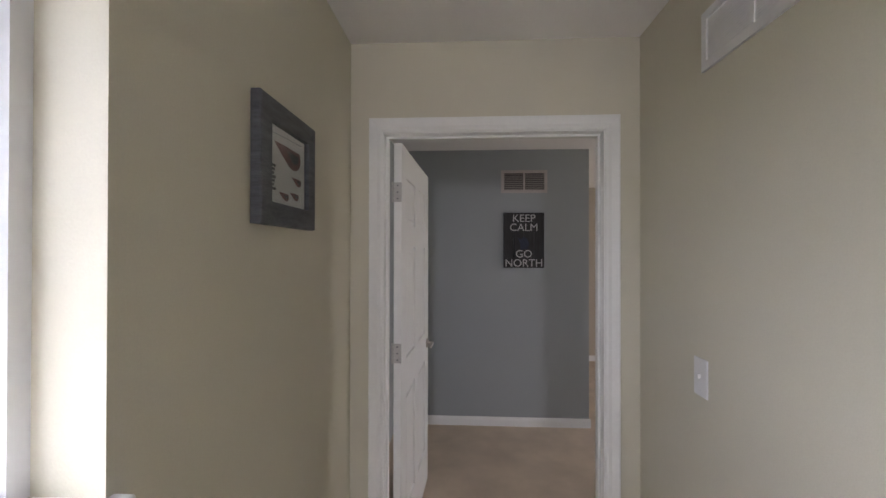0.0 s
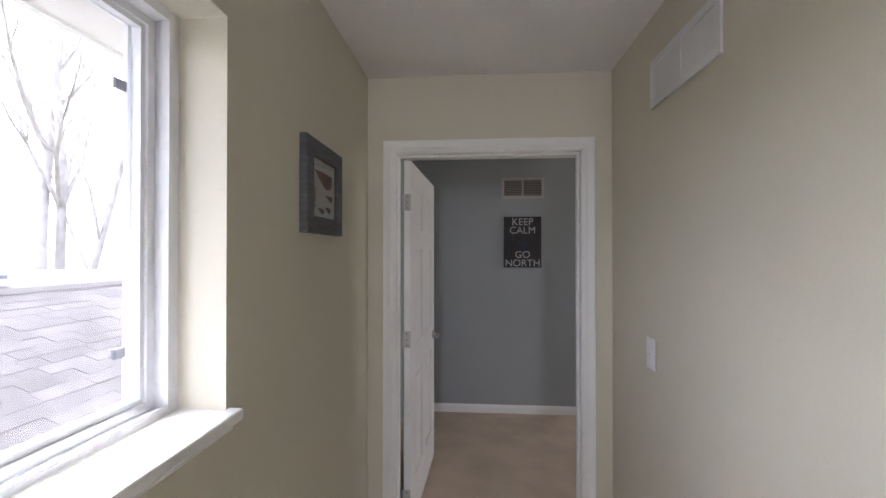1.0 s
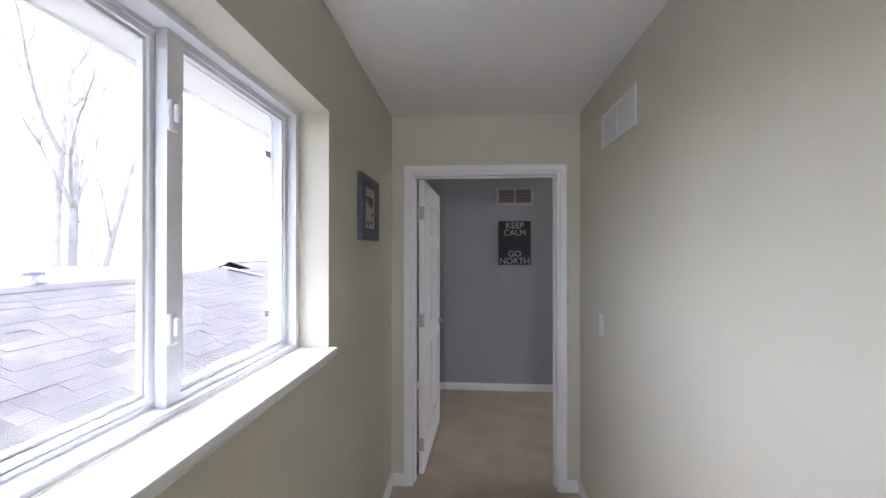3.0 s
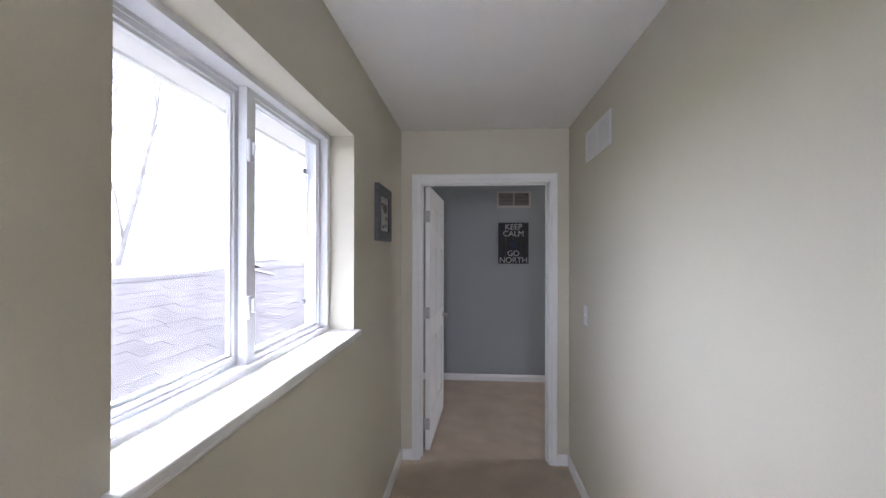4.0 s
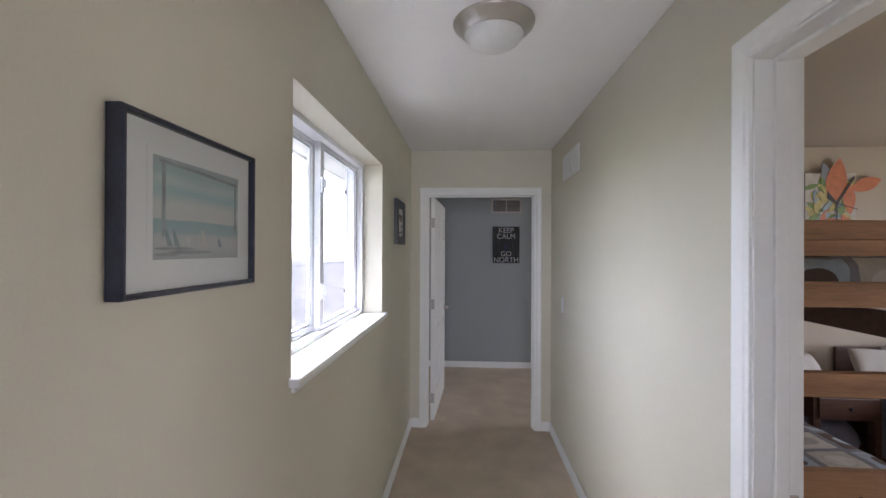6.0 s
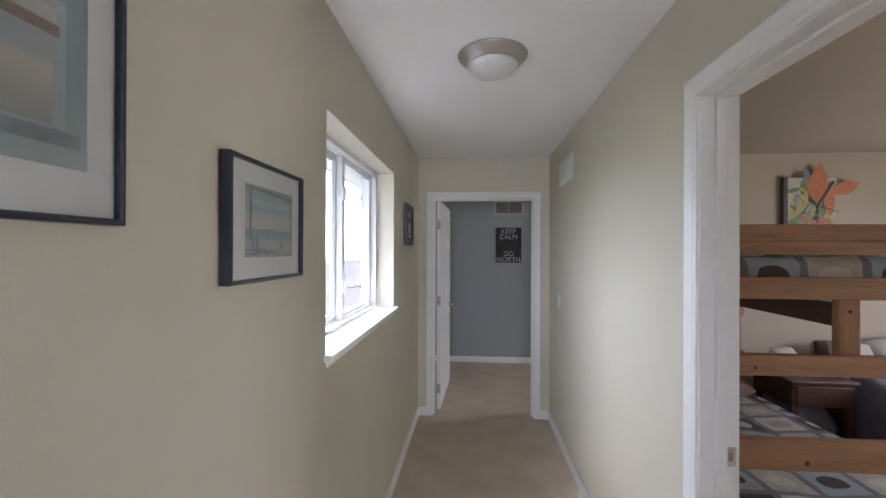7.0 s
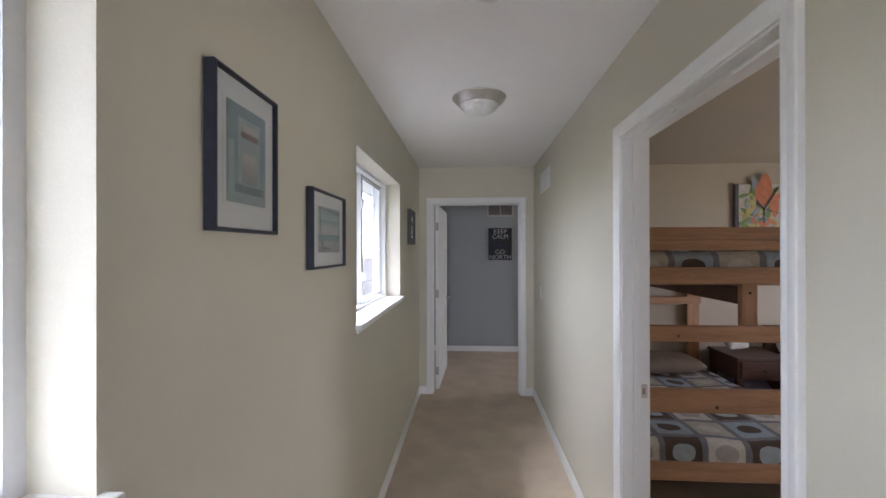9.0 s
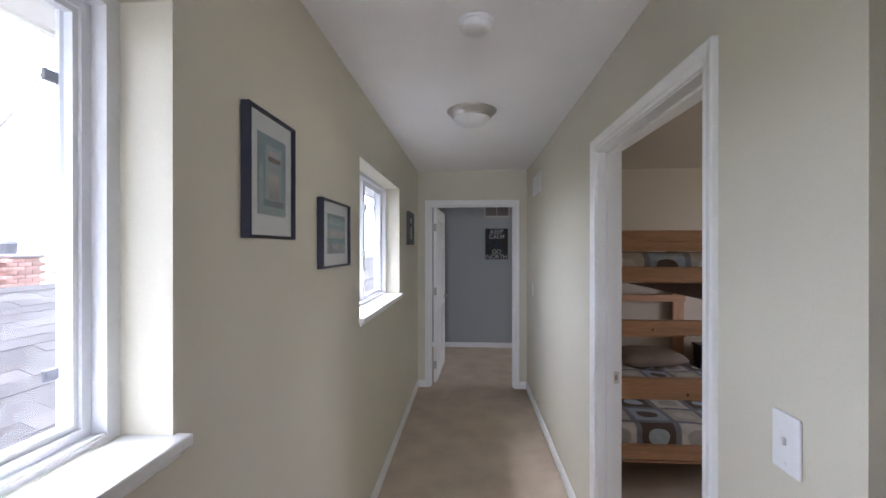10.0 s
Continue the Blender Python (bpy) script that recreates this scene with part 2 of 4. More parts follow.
def quilt_mat():
    """A printed bedspread: a grid of squares, each with an oval, parted by grey bands."""
    m = bpy.data.materials.new("printed_square_and_oval_bedspread")
    m.use_nodes = True
    n, l = m.node_tree.nodes, m.node_tree.links
    b = n["Principled BSDF"]
    b.inputs["Roughness"].default_value = 0.9
    tc, sep = n.new("ShaderNodeTexCoord"), n.new("ShaderNodeSeparateXYZ")
    l.new(tc.outputs["UV"], sep.inputs[0])

    def op(kind, a, c=None, third=None):
        q = n.new("ShaderNodeMath")
        q.operation = kind
        for i, v in enumerate((a, c, third)):
            if v is None:
                continue
            if isinstance(v, (int, float)):
                q.inputs[i].default_value = v
            else:
                l.new(v, q.inputs[i])
        return q.outputs[0]

    wob = n.new("ShaderNodeTexNoise")
    wob.inputs["Scale"].default_value, wob.inputs["Detail"].default_value = 14, 2
    l.new(tc.outputs["UV"], wob.inputs["Vector"])
    sway = n.new("ShaderNodeSeparateColor")
    l.new(wob.outputs["Color"], sway.inputs[0])
    u = op("DIVIDE", op("MULTIPLY_ADD", sway.outputs[0], 0.02, sep.outputs[0]), 0.248)
    v = op("DIVIDE", op("MULTIPLY_ADD", sway.outputs[1], 0.02, sep.outputs[1]), 0.242)
    iu, iv = op("FLOOR", u), op("FLOOR", v)
    fu, fv = op("SUBTRACT", op("FRACT", u), 0.5), op("SUBTRACT", op("FRACT", v), 0.5)
    turn = op("ADD", op("FLOORED_MODULO", iu, 2), op("MULTIPLY", op("FLOORED_MODULO", iv, 2), 2))
    r = op("POWER", op("ADD", op("POWER", op("ABSOLUTE", fu), 2.4), op("POWER", op("ABSOLUTE", op("MULTIPLY", fv, 1.25)), 2.4)), 0.4167)
    oval = op("LESS_THAN", r, 0.27)
    band = op("GREATER_THAN", op("MAXIMUM", op("ABSOLUTE", fu), op("ABSOLUTE", fv)), 0.425)

    def ramp(colors):
        q = n.new("ShaderNodeValToRGB")
        q.color_ramp.interpolation = "CONSTANT"
        e = q.color_ramp.elements
        while len(e) < len(colors):
            e.new(0.5)
        for i, c in enumerate(colors):
            e[i].position, e[i].color = i / len(colors), (*c, 1)
        l.new(op("DIVIDE", op("ADD", turn, 0.5), 4.0), q.inputs[0])
        return q.outputs[0]

    cream, brown, blue, taupe = (0.64, 0.62, 0.55), (0.105, 0.078, 0.062), (0.38, 0.45, 0.51), (0.52, 0.49, 0.42)
    ground = ramp([brown, cream, blue, taupe])
    spot = ramp([(0.48, 0.57, 0.62), (0.44, 0.42, 0.38), brown, (0.62, 0.60, 0.53)])

    def mixc(f, a, c):
        q = n.new("ShaderNodeMix")
        q.data_type = "RGBA"
        l.new(f, q.inputs["Factor"])
        l.new(a, q.inputs[6])
        if isinstance(c, tuple):
            q.inputs[7].default_value = (*c, 1)
        else:
            l.new(c, q.inputs[7])
        return q.outputs[2]

    col = mixc(band, mixc(oval, ground, spot), (0.23, 0.235, 0.25))
    worn = n.new("ShaderNodeTexNoise")
    worn.inputs["Scale"].default_value, worn.inputs["Detail"].default_value = 22, 6
    l.new(tc.outputs["Object"], worn.inputs["Vector"])
    fade = n.new("ShaderNodeVectorMath")
    fade.operation = "SCALE"
    l.new(col, fade.inputs[0])
    l.new(op("MULTIPLY_ADD", worn.outputs["Fac"], 0.5, 0.75), fade.inputs["Scale"])
    col = fade.outputs[0]
    nz = n.new("ShaderNodeTexNoise")
    nz.inputs["Scale"].default_value = 260
    l.new(tc.outputs["Object"], nz.inputs["Vector"])
    bp = n.new("ShaderNodeBump")
    bp.inputs["Strength"].default_value, bp.inputs["Distance"].default_value = 0.4, 0.002
    l.new(nz.outputs["Fac"], bp.inputs["Height"])
    l.new(bp.outputs[0], b.inputs["Normal"])
    l.new(col, b.inputs["Base Color"])
    return m


M_QUILT = quilt_mat()


# ---- mesh helpers ----
def link(name, bm, material, parent=None, label="", smooth=False):
    me = bpy.data.meshes.new(name)
    bm.normal_update()
    bm.to_mesh(me)
    bm.free()
    me.materials.append(material)
    if smooth:
        for p in me.polygons:
            p.use_smooth = True
    o = new(name, me)
    if parent:
        o.parent = parent
    if label:
        o["label"] = label
    return o


def part(name, bm, material, parent, label="", smooth=False):
    return link(name, bm, material, parent, label, smooth)


def thing(name, place, label, category, group="", kind="", turn=0):
    o = new(name)
    o.empty_display_size = 0.05
    o.matrix_basis = pose(*place, 0, 0, turn)
    return tagged(o, label, category, group, kind)


def box(x0, x1, y0, y1, z0, z1, bevel=0.0, bm=None, seg=2):
    b = bmesh.new()
    vs = [b.verts.new((x, y, z)) for x in (x0, x1) for y in (y0, y1) for z in (z0, z1)]
    for f in ((0, 1, 3, 2), (4, 6, 7, 5), (0, 4, 5, 1), (2, 3, 7, 6), (0, 2, 6, 4), (1, 5, 7, 3)):
        b.faces.new([vs[i] for i in f])
    if bevel:
        bmesh.ops.bevel(b, geom=b.edges[:], offset=bevel, segments=seg, affect="EDGES", profile=0.5)
    bmesh.ops.recalc_face_normals(b, faces=b.faces[:])
    if bm is None:
        return b
    me = bpy.data.meshes.new("tmp")
    b.to_mesh(me)
    b.free()
    bm.from_mesh(me)
    bpy.data.meshes.remove(me)
    return bm


def solid(xs, ys, zs, filled):
    """Grid cells joined into one closed solid; filled(i, j, k) tells which cells exist."""
    bm = bmesh.new()
    cache = {}

    def v(i, j, k):
        if (i, j, k) not in cache:
            cache[i, j, k] = bm.verts.new((xs[i], ys[j], zs[k]))
        return cache[i, j, k]

    nx, ny, nz = len(xs) - 1, len(ys) - 1, len(zs) - 1

    def has(i, j, k):
        return 0 <= i < nx and 0 <= j < ny and 0 <= k < nz and filled(i, j, k)

    for i in range(nx):
        for j in range(ny):
            for k in range(nz):
                if not has(i, j, k):
                    continue
                if not has(i - 1, j, k):
                    bm.faces.new((v(i, j, k), v(i, j, k + 1), v(i, j + 1, k + 1), v(i, j + 1, k)))
                if not has(i + 1, j, k):
                    bm.faces.new((v(i + 1, j, k), v(i + 1, j + 1, k), v(i + 1, j + 1, k + 1), v(i + 1, j, k + 1)))
                if not has(i, j - 1, k):
                    bm.faces.new((v(i, j, k), v(i + 1, j, k), v(i + 1, j, k + 1), v(i, j, k + 1)))
                if not has(i, j + 1, k):
                    bm.faces.new((v(i, j + 1, k), v(i, j + 1, k + 1), v(i + 1, j + 1, k + 1), v(i + 1, j + 1, k)))
                if not has(i, j, k - 1):
                    bm.faces.new((v(i, j, k), v(i, j + 1, k), v(i + 1, j + 1, k), v(i + 1, j, k)))
                if not has(i, j, k + 1):
                    bm.faces.new((v(i, j, k + 1), v(i + 1, j, k + 1), v(i + 1, j + 1, k + 1), v(i, j + 1, k + 1)))
    return bm


def lathe(profile, steps=48):
    """A body turned about z from (radius, height) pairs."""
    bm = bmesh.new()
    rings = []
    for r, z in profile:
        if r < 1e-5:
            rings.append([bm.verts.new((0, 0, z))])
        else:
            rings.append([bm.verts.new((r * math.cos(2 * math.pi * i / steps), r * math.sin(2 * math.pi * i / steps), z)) for i in range(steps)])
    for a, b in zip(rings, rings[1:]):
        for i in range(steps):
            j = (i + 1) % steps
            if len(a) == 1:
                bm.faces.new((a[0], b[j], b[i]))
            elif len(b) == 1:
                bm.faces.new((a[i], a[j], b[0]))
            else:
                bm.faces.new((a[i], a[j], b[j], b[i]))
    bmesh.ops.recalc_face_normals(bm, faces=bm.faces[:])
    return bm


def sweep(profile, path, bm=None):
    """A moulding: profile (u, v) with v out of the wall, along points of (point, u direction, v direction)."""
    bm = bm or bmesh.new()
    rows = [[bm.verts.new(Vector(p) + u * Vector(du) + v * Vector(dv)) for u, v in profile] for p, du, dv in path]
    for a, b in zip(rows, rows[1:]):
        for i in range(len(profile)):
            j = (i + 1) % len(profile)
            bm.faces.new((a[i], a[j], b[j], b[i]))
    for r in (rows[0], rows[-1]):
        bm.faces.new(r)
    bmesh.ops.recalc_face_normals(bm, faces=bm.faces[:])
    return bm


def plate(points, depth, axis="y", at=0.0):
    """A flat outline given as (a, z) pairs, of some depth, facing -y or +x."""
    bm = bmesh.new()
    if axis == "y":
        front = [bm.verts.new((a, at - depth, z)) for a, z in points]
        back = [bm.verts.new((a, at, z)) for a, z in points]
    else:
        front = [bm.verts.new((at + depth, a, z)) for a, z in points]
        back = [bm.verts.new((at, a, z)) for a, z in points]
    bm.faces.new(front)
    bm.faces.new(back[::-1])
    k = len(points)
    for i in range(k):
        bm.faces.new((front[i], back[i], back[(i + 1) % k], front[(i + 1) % k]))
    bmesh.ops.recalc_face_normals(bm, faces=bm.faces[:])
    return bm


def arc(ca, cz, ra, rz, a0, a1, k=16):
    return [(ca + ra * math.cos(radians(a0 + (a1 - a0) * i / k)), cz + rz * math.sin(radians(a0 + (a1 - a0) * i / k))) for i in range(k + 1)]


def structure(name, bm, material, label, category):
    return tagged(link(name, bm, material), label, category, "", "structure")


# ---- plan, in metres ----
HALL_W, CEIL = 1.228, 2.44
HALL_BACK = HALL_END
WIN_Z0, WIN_Z1 = 1.165, 2.066
WINDOWS = [(-2.489, -1.228), (-5.164, -3.903)]
DOOR_A = (0.147, 1.080)
DOOR_B = (-3.535, -2.578)
DOOR_TOP = 2.048
CORNER_Y = -4.0
ROOM_Y = 1.93
BED_X1, BED_Y0, BED_Y1 = 5.2, -3.88, 0.06

# floors and ceilings
structure("floor", box(-0.21, 5.3, HALL_BACK - 0.1, 4.6, -0.12, 0.0), M_CARPET, "beige cut-pile carpet through hall and bedrooms", "carpet")
structure("ceiling", box(-0.21, HALL_W + 0.06, HALL_BACK - 0.1, 0.06, CEIL, CEIL + 0.12), M_CEIL, "flat white painted hall ceiling", "ceiling")
structure("ceiling_landing", box(HALL_W + 0.06, 5.3, HALL_BACK - 0.1, CORNER_Y + 0.06, CEIL, CEIL + 0.12), M_CEIL, "flat white painted landing ceiling", "ceiling")
# the bedroom ceiling shares the beige of the bedroom walls
structure("ceiling_bedroom", box(HALL_W + 0.06, 5.3, CORNER_Y + 0.06, 0.06, CEIL, CEIL + 0.12), M_BEIGE, "flat bedroom ceiling coloured like the bedroom walls", "ceiling")
structure("ceiling_far_room", box(-0.21, 5.3, 0.06, 4.7, CEIL, CEIL + 0.12), M_CEIL, "flat white painted ceiling of blue room", "ceiling")

# left outside wall with two window openings
ys = [HALL_BACK, WINDOWS[1][0], WINDOWS[1][1], WINDOWS[0][0], WINDOWS[0][1], 0.06]
structure("wall_west", solid([-0.21, 0.0], ys, [0, WIN_Z0, WIN_Z1, CEIL], lambda i, j, k: not (j in (1, 3) and k == 1)), M_WALL,
          "cream painted hall wall with two window openings", "wall")
# end wall, cream in the hall and blue in the room beyond
g = 0.02
for nm, y0, y1, x0, m, lb in (("wall_north", 0.0, 0.06, 0.0, M_WALL, "cream painted end wall with a doorway"),
                              ("wall_north_inner", 0.06, 0.12, -0.21, M_BLUE, "slate blue painted wall beside a doorway")):
    x1 = HALL_W if m is M_WALL else 5.2
    structure(nm, solid([x0, DOOR_A[0] - g, DOOR_A[1] + g, x1], [y0, y1], [0, DOOR_TOP + g, CEIL], lambda i, j, k: not (i == 1 and k == 0)), m, lb, "wall")
# right wall with the bedroom doorway
for nm, x0, x1, m, y0, lb in (("wall_east", HALL_W, HALL_W + 0.06, M_WALL, CORNER_Y, "cream painted hall wall with a bedroom doorway"),
                              ("wall_east_inner", HALL_W + 0.06, HALL_W + 0.12, M_BEIGE, BED_Y0, "beige bedroom wall beside a doorway")):
    structure(nm, solid([x0, x1], [y0, DOOR_B[0] - g, DOOR_B[1] + g, 0.0 if m is M_WALL else 0.06], [0, DOOR_TOP + g, CEIL], lambda i, j, k: not (j == 1 and k == 0)), m, lb, "wall")
structure("wall_corner_return", box(HALL_W + 0.06, 5.3, CORNER_Y, CORNER_Y + 0.06, 0, CEIL), M_WALL, "cream painted wall returning round a corner", "wall")
structure("wall_bedroom_south", box(HALL_W + 0.12, 5.2, CORNER_Y + 0.06, BED_Y0, 0, CEIL), M_BEIGE, "beige painted bedroom wall", "wall")
structure("wall_bedroom_north", box(HALL_W + 0.12, 5.2, 0.0, 0.06, 0, CEIL), M_BEIGE, "beige painted bedroom wall behind the bunk bed", "wall")
# unseen opening assumed in this wall for the bedroom's fill lamp
BED_LAMP_GAP = (-2.9, -1.3, 0.95, 2.1)
structure("wall_bedroom_east", solid([5.2, 5.3], [CORNER_Y + 0.06, BED_LAMP_GAP[0], BED_LAMP_GAP[1], 0.06], [0, BED_LAMP_GAP[2], BED_LAMP_GAP[3], CEIL], lambda i, j, k: not (j == 1 and k == 1)), M_BEIGE,
          "beige painted bedroom wall with an assumed, unseen opening", "wall")
# unseen end wall; its opening is added for the hall-end fill lamp
structure("wall_south", solid([-0.21, 0.1, 0.85, 1.1], [HALL_BACK - 0.1, HALL_BACK], [0, 0.9, 2.15, CEIL], lambda i, j, k: not (i == 1 and k == 1)), M_WALL,
          "unseen cream end wall with an opening added for a lamp", "wall")
# unseen walls added to keep the hall-end lamp off the corner return
structure("wall_back_east", box(0.98, 1.1, HALL_BACK, -5.30, 0, CEIL), M_BEIGE, "unseen beige wall behind, added to block lamp light", "wall")
structure("wall_landing_south", box(0.98, 3.3, -5.30, -5.18, 0, CEIL), M_BEIGE, "unseen beige wall closing the landing, added to limit light", "wall")
# unseen too; beige here cuts the bounce onto the hall's left wall
structure("wall_landing_east", box(3.2, 3.3, -5.18, CORNER_Y, 0, CEIL), M_BEIGE, "unseen beige wall closing the landing, added to limit light", "wall")
# the blue room: a projecting wall, and an open area past its corner
structure("wall_blue", box(-0.21, 1.575, ROOM_Y, ROOM_Y + 0.12, 0, CEIL), M_BLUE, "slate blue painted wall with grille and sign", "wall")
structure("wall_far", box(1.0, 5.2, 4.2, 4.3, 0, CEIL), M_BEIGE, "beige painted wall far beyond the blue room", "wall")
# assumed opening, out of sight, where the far room's fill lamp sits
ROOM_LAMP_GAP = (0.5, 1.7, 0.9, 2.05)
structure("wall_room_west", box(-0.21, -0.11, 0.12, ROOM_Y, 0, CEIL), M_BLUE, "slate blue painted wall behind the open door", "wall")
structure("wall_room_east", solid([5.2, 5.3], [0.06, ROOM_LAMP_GAP[0], ROOM_LAMP_GAP[1], 4.3], [0, ROOM_LAMP_GAP[2], ROOM_LAMP_GAP[3], CEIL], lambda i, j, k: not (j == 1 and k == 1)), M_BEIGE,
          "beige painted wall with an assumed, unseen opening", "wall")
structure("wall_room_inner", box(0.9, 1.0, ROOM_Y + 0.12, 4.3, 0, CEIL), M_BEIGE, "beige painted wall behind the blue wall", "wall")

# baseboards
BASE = [(0, 0), (0, 0.013), (0.05, 0.013), (0.066, 0.009), (0.078, 0.004), (0.078, 0)]


def baseboard(name, a, b, out, label):
    up = (0, 0, 1)
    structure(name, sweep(BASE, [(a, up, out), (b, up, out)]), M_TRIM, label, "baseboard")


CW = 0.063
baseboard("baseboard_west", (0, HALL_BACK, 0), (0, 0, 0), (1, 0, 0), "white painted baseboard along the hall")
baseboard("baseboard_east", (HALL_W, DOOR_B[1] + CW, 0), (HALL_W, 0, 0), (-1, 0, 0), "white painted baseboard along the hall")
baseboard("baseboard_east_near", (HALL_W, CORNER_Y, 0), (HALL_W, DOOR_B[0] - CW, 0), (-1, 0, 0), "white painted baseboard beside bedroom door")
baseboard("baseboard_north_a", (0.013, 0, 0), (DOOR_A[0] - CW, 0, 0), (0, -1, 0), "short white baseboard beside the doorway")
baseboard("baseboard_north_b", (DOOR_A[1] + CW, 0, 0), (HALL_W - 0.013, 0, 0), (0, -1, 0), "short white baseboard beside the doorway")
baseboard("baseboard_blue", (-0.11, ROOM_Y, 0), (1.588, ROOM_Y, 0), (0, -1, 0), "white baseboard under the blue wall")
baseboard("baseboard_far", (1.0, 4.2, 0), (5.2, 4.2, 0), (0, -1, 0), "white baseboard of the far wall")
baseboard("baseboard_bedroom", (HALL_W + 0.12, 0.0, 0), (5.2, 0.0, 0), (0, -1, 0), "white baseboard in the bedroom")
baseboard("baseboard_corner", (HALL_W, CORNER_Y, 0), (3.2, CORNER_Y, 0), (0, -1, 0), "white baseboard round the corner")

# ---- doorways ----
CASING = [(0, 0), (0, 0.009), (0.009, 0.012), (0.022, 0.011), (0.037, 0.016), (0.049, 0.019), (0.055, 0.019), (0.057, 0.015), (0.057, 0)]


def doorway(name, axis, a0, a1, face, out, depth, label):
    """Casing on one face, jamb lining with stops. axis: 'x' for an opening in a y wall, 'y' for one in an x wall."""
    t = thing(name, (0, 0, 0), label, "door frame", "", "structure")
    r = 0.006

    def P(a, d, z):
        return (a, face + out * d, z) if axis == "x" else (face + out * d, a, z)

    along = (1, 0, 0) if axis == "x" else (0, 1, 0)
    neg = tuple(-c for c in along)
    dv = (0, out, 0) if axis == "x" else (out, 0, 0)
    lo, hi, top = a0 - r, a1 + r, DOOR_TOP + r
    part("casing", sweep(CASING, [(P(lo, 0, 0), neg, dv), (P(lo, 0, top), (neg[0], neg[1], 1), dv)]), M_TRIM, t)
    part("casing", sweep(CASING, [(P(lo, 0, top), (neg[0], neg[1], 1), dv), (P(hi, 0, top), (along[0], along[1], 1), dv)]), M_TRIM, t)
    part("casing", sweep(CASING, [(P(hi, 0, top), (along[0], along[1], 1), dv), (P(hi, 0, 0), along, dv)]), M_TRIM, t)

    def B(b0, b1, d0, d1, z0, z1, bev=0.002):
        e0, e1 = sorted((face + out * d0, face + out * d1))
        return box(b0, b1, e0, e1, z0, z1, bev) if axis == "x" else box(e0, e1, b0, b1, z0, z1, bev)

    part("jamb", B(a0 - g, a0, 0.001, -depth, 0, DOOR_TOP), M_TRIM, t)
    part("jamb", B(a1, a1 + g, 0.001, -depth, 0, DOOR_TOP), M_TRIM, t)
    part("jamb", B(a0 - g, a1 + g, 0.001, -depth, DOOR_TOP, DOOR_TOP + g), M_TRIM, t)
    d0 = -0.045
    part("stop", B(a0, a0 + 0.011, d0, d0 - 0.034, 0, DOOR_TOP - 0.011), M_TRIM, t)
    part("stop", B(a1 - 0.011, a1, d0, d0 - 0.034, 0, DOOR_TOP - 0.011), M_TRIM, t)
    part("stop", B(a0, a1, d0, d0 - 0.034, DOOR_TOP - 0.011, DOOR_TOP), M_TRIM, t)
    return t


doorway("door_frame_1", "x", DOOR_A[0], DOOR_A[1], 0.0, -1, 0.12, "white painted door casing at the hall's end")
fb = doorway("door_frame_2", "y", DOOR_B[0], DOOR_B[1], HALL_W, -1, 0.12, "white painted door casing of the bedroom")
sp = part("strike_plate", box(1.306, 1.336, DOOR_B[1] - 0.002, DOOR_B[1] + 0.001, 0.895, 0.955, 0.0008), M_NICKEL, fb, "satin nickel strike plate")
part("strike_hole", box(1.315, 1.326, DOOR_B[1] - 0.0026, DOOR_B[1] - 0.0018, 0.912, 0.938), M_BROWNPRINT, sp)


def six_panel_door():
    """The leaf lies along +y from its hinge at the origin, its thickness along x."""
    w, h, t = 0.905, 2.028, 0.035
    d = thing("door_1", (0.168, 0.128, 0.012), "white six-panel door standing open into blue room", "door", "", "structure", -2.6)
    yl = [0, 0.125, 0.395, 0.505, 0.775, w]
    zl = [0, 0.24, 0.83, 1.0, 1.55, 1.66, 1.885, h]
    rec = lambda i, j, k: not (i != 1 and j in (1, 3) and k in (1, 3, 5))
    leaf = part("leaf", solid([0, 0.012, t - 0.012, t], yl, zl, rec), M_TRIM, d)
    for j in (1, 3):
        for k in (1, 3, 5):
            for x0, x1 in ((0.004, 0.0135), (t - 0.0135, t - 0.004)):
                bm = box(x0, x1, yl[j] + 0.028, yl[j + 1] - 0.028, zl[k] + 0.028, zl[k + 1] - 0.028, 0.0065, seg=1)
                part("panel", bm, M_TRIM, leaf)
    for z in (0.2, 1.055, 1.80):
        hg = part("hinge", box(0.001, t + 0.001, -0.0025, 0.0, z - 0.045, z + 0.045, 0.0008), M_HINGE, d, "grey-white butt hinge")
        kn = lathe([(0, -0.046), (0.006, -0.046), (0.006, 0.046), (0, 0.046)], 12)
        bmesh.ops.translate(kn, verts=kn.verts, vec=(-0.005, -0.003, z))
        part("knuckle", kn, M_HINGE, hg)
        for dz in (-0.03, 0.0, 0.03):
            part("screw", box(0.014, 0.021, -0.0032, -0.0024, z + dz - 0.003, z + dz + 0.003), M_CLIP, hg)
    for sgn, x in ((1, t), (-1, 0)):
        hb = lathe([(0, 0), (0.031, 0), (0.031, 0.005), (0.025, 0.010), (0.012, 0.012), (0.012, 0.034), (0, 0.034)], 24)
        bmesh.ops.rotate(hb, verts=hb.verts, matrix=Matrix.Rotation(radians(90 * sgn), 3, "Y"))
        bmesh.ops.translate(hb, verts=hb.verts, vec=(x, w - 0.062, 0.92))
        ho = part("handle", hb, M_NICKEL, d, "satin nickel door lever", True)
        xa, xb = sorted((x + sgn * 0.032, x + sgn * 0.047))
        part("lever", box(xa, xb, w - 0.172, w - 0.050, 0.910, 0.930, 0.005), M_NICKEL, ho, "", True)
    return d


six_panel_door()


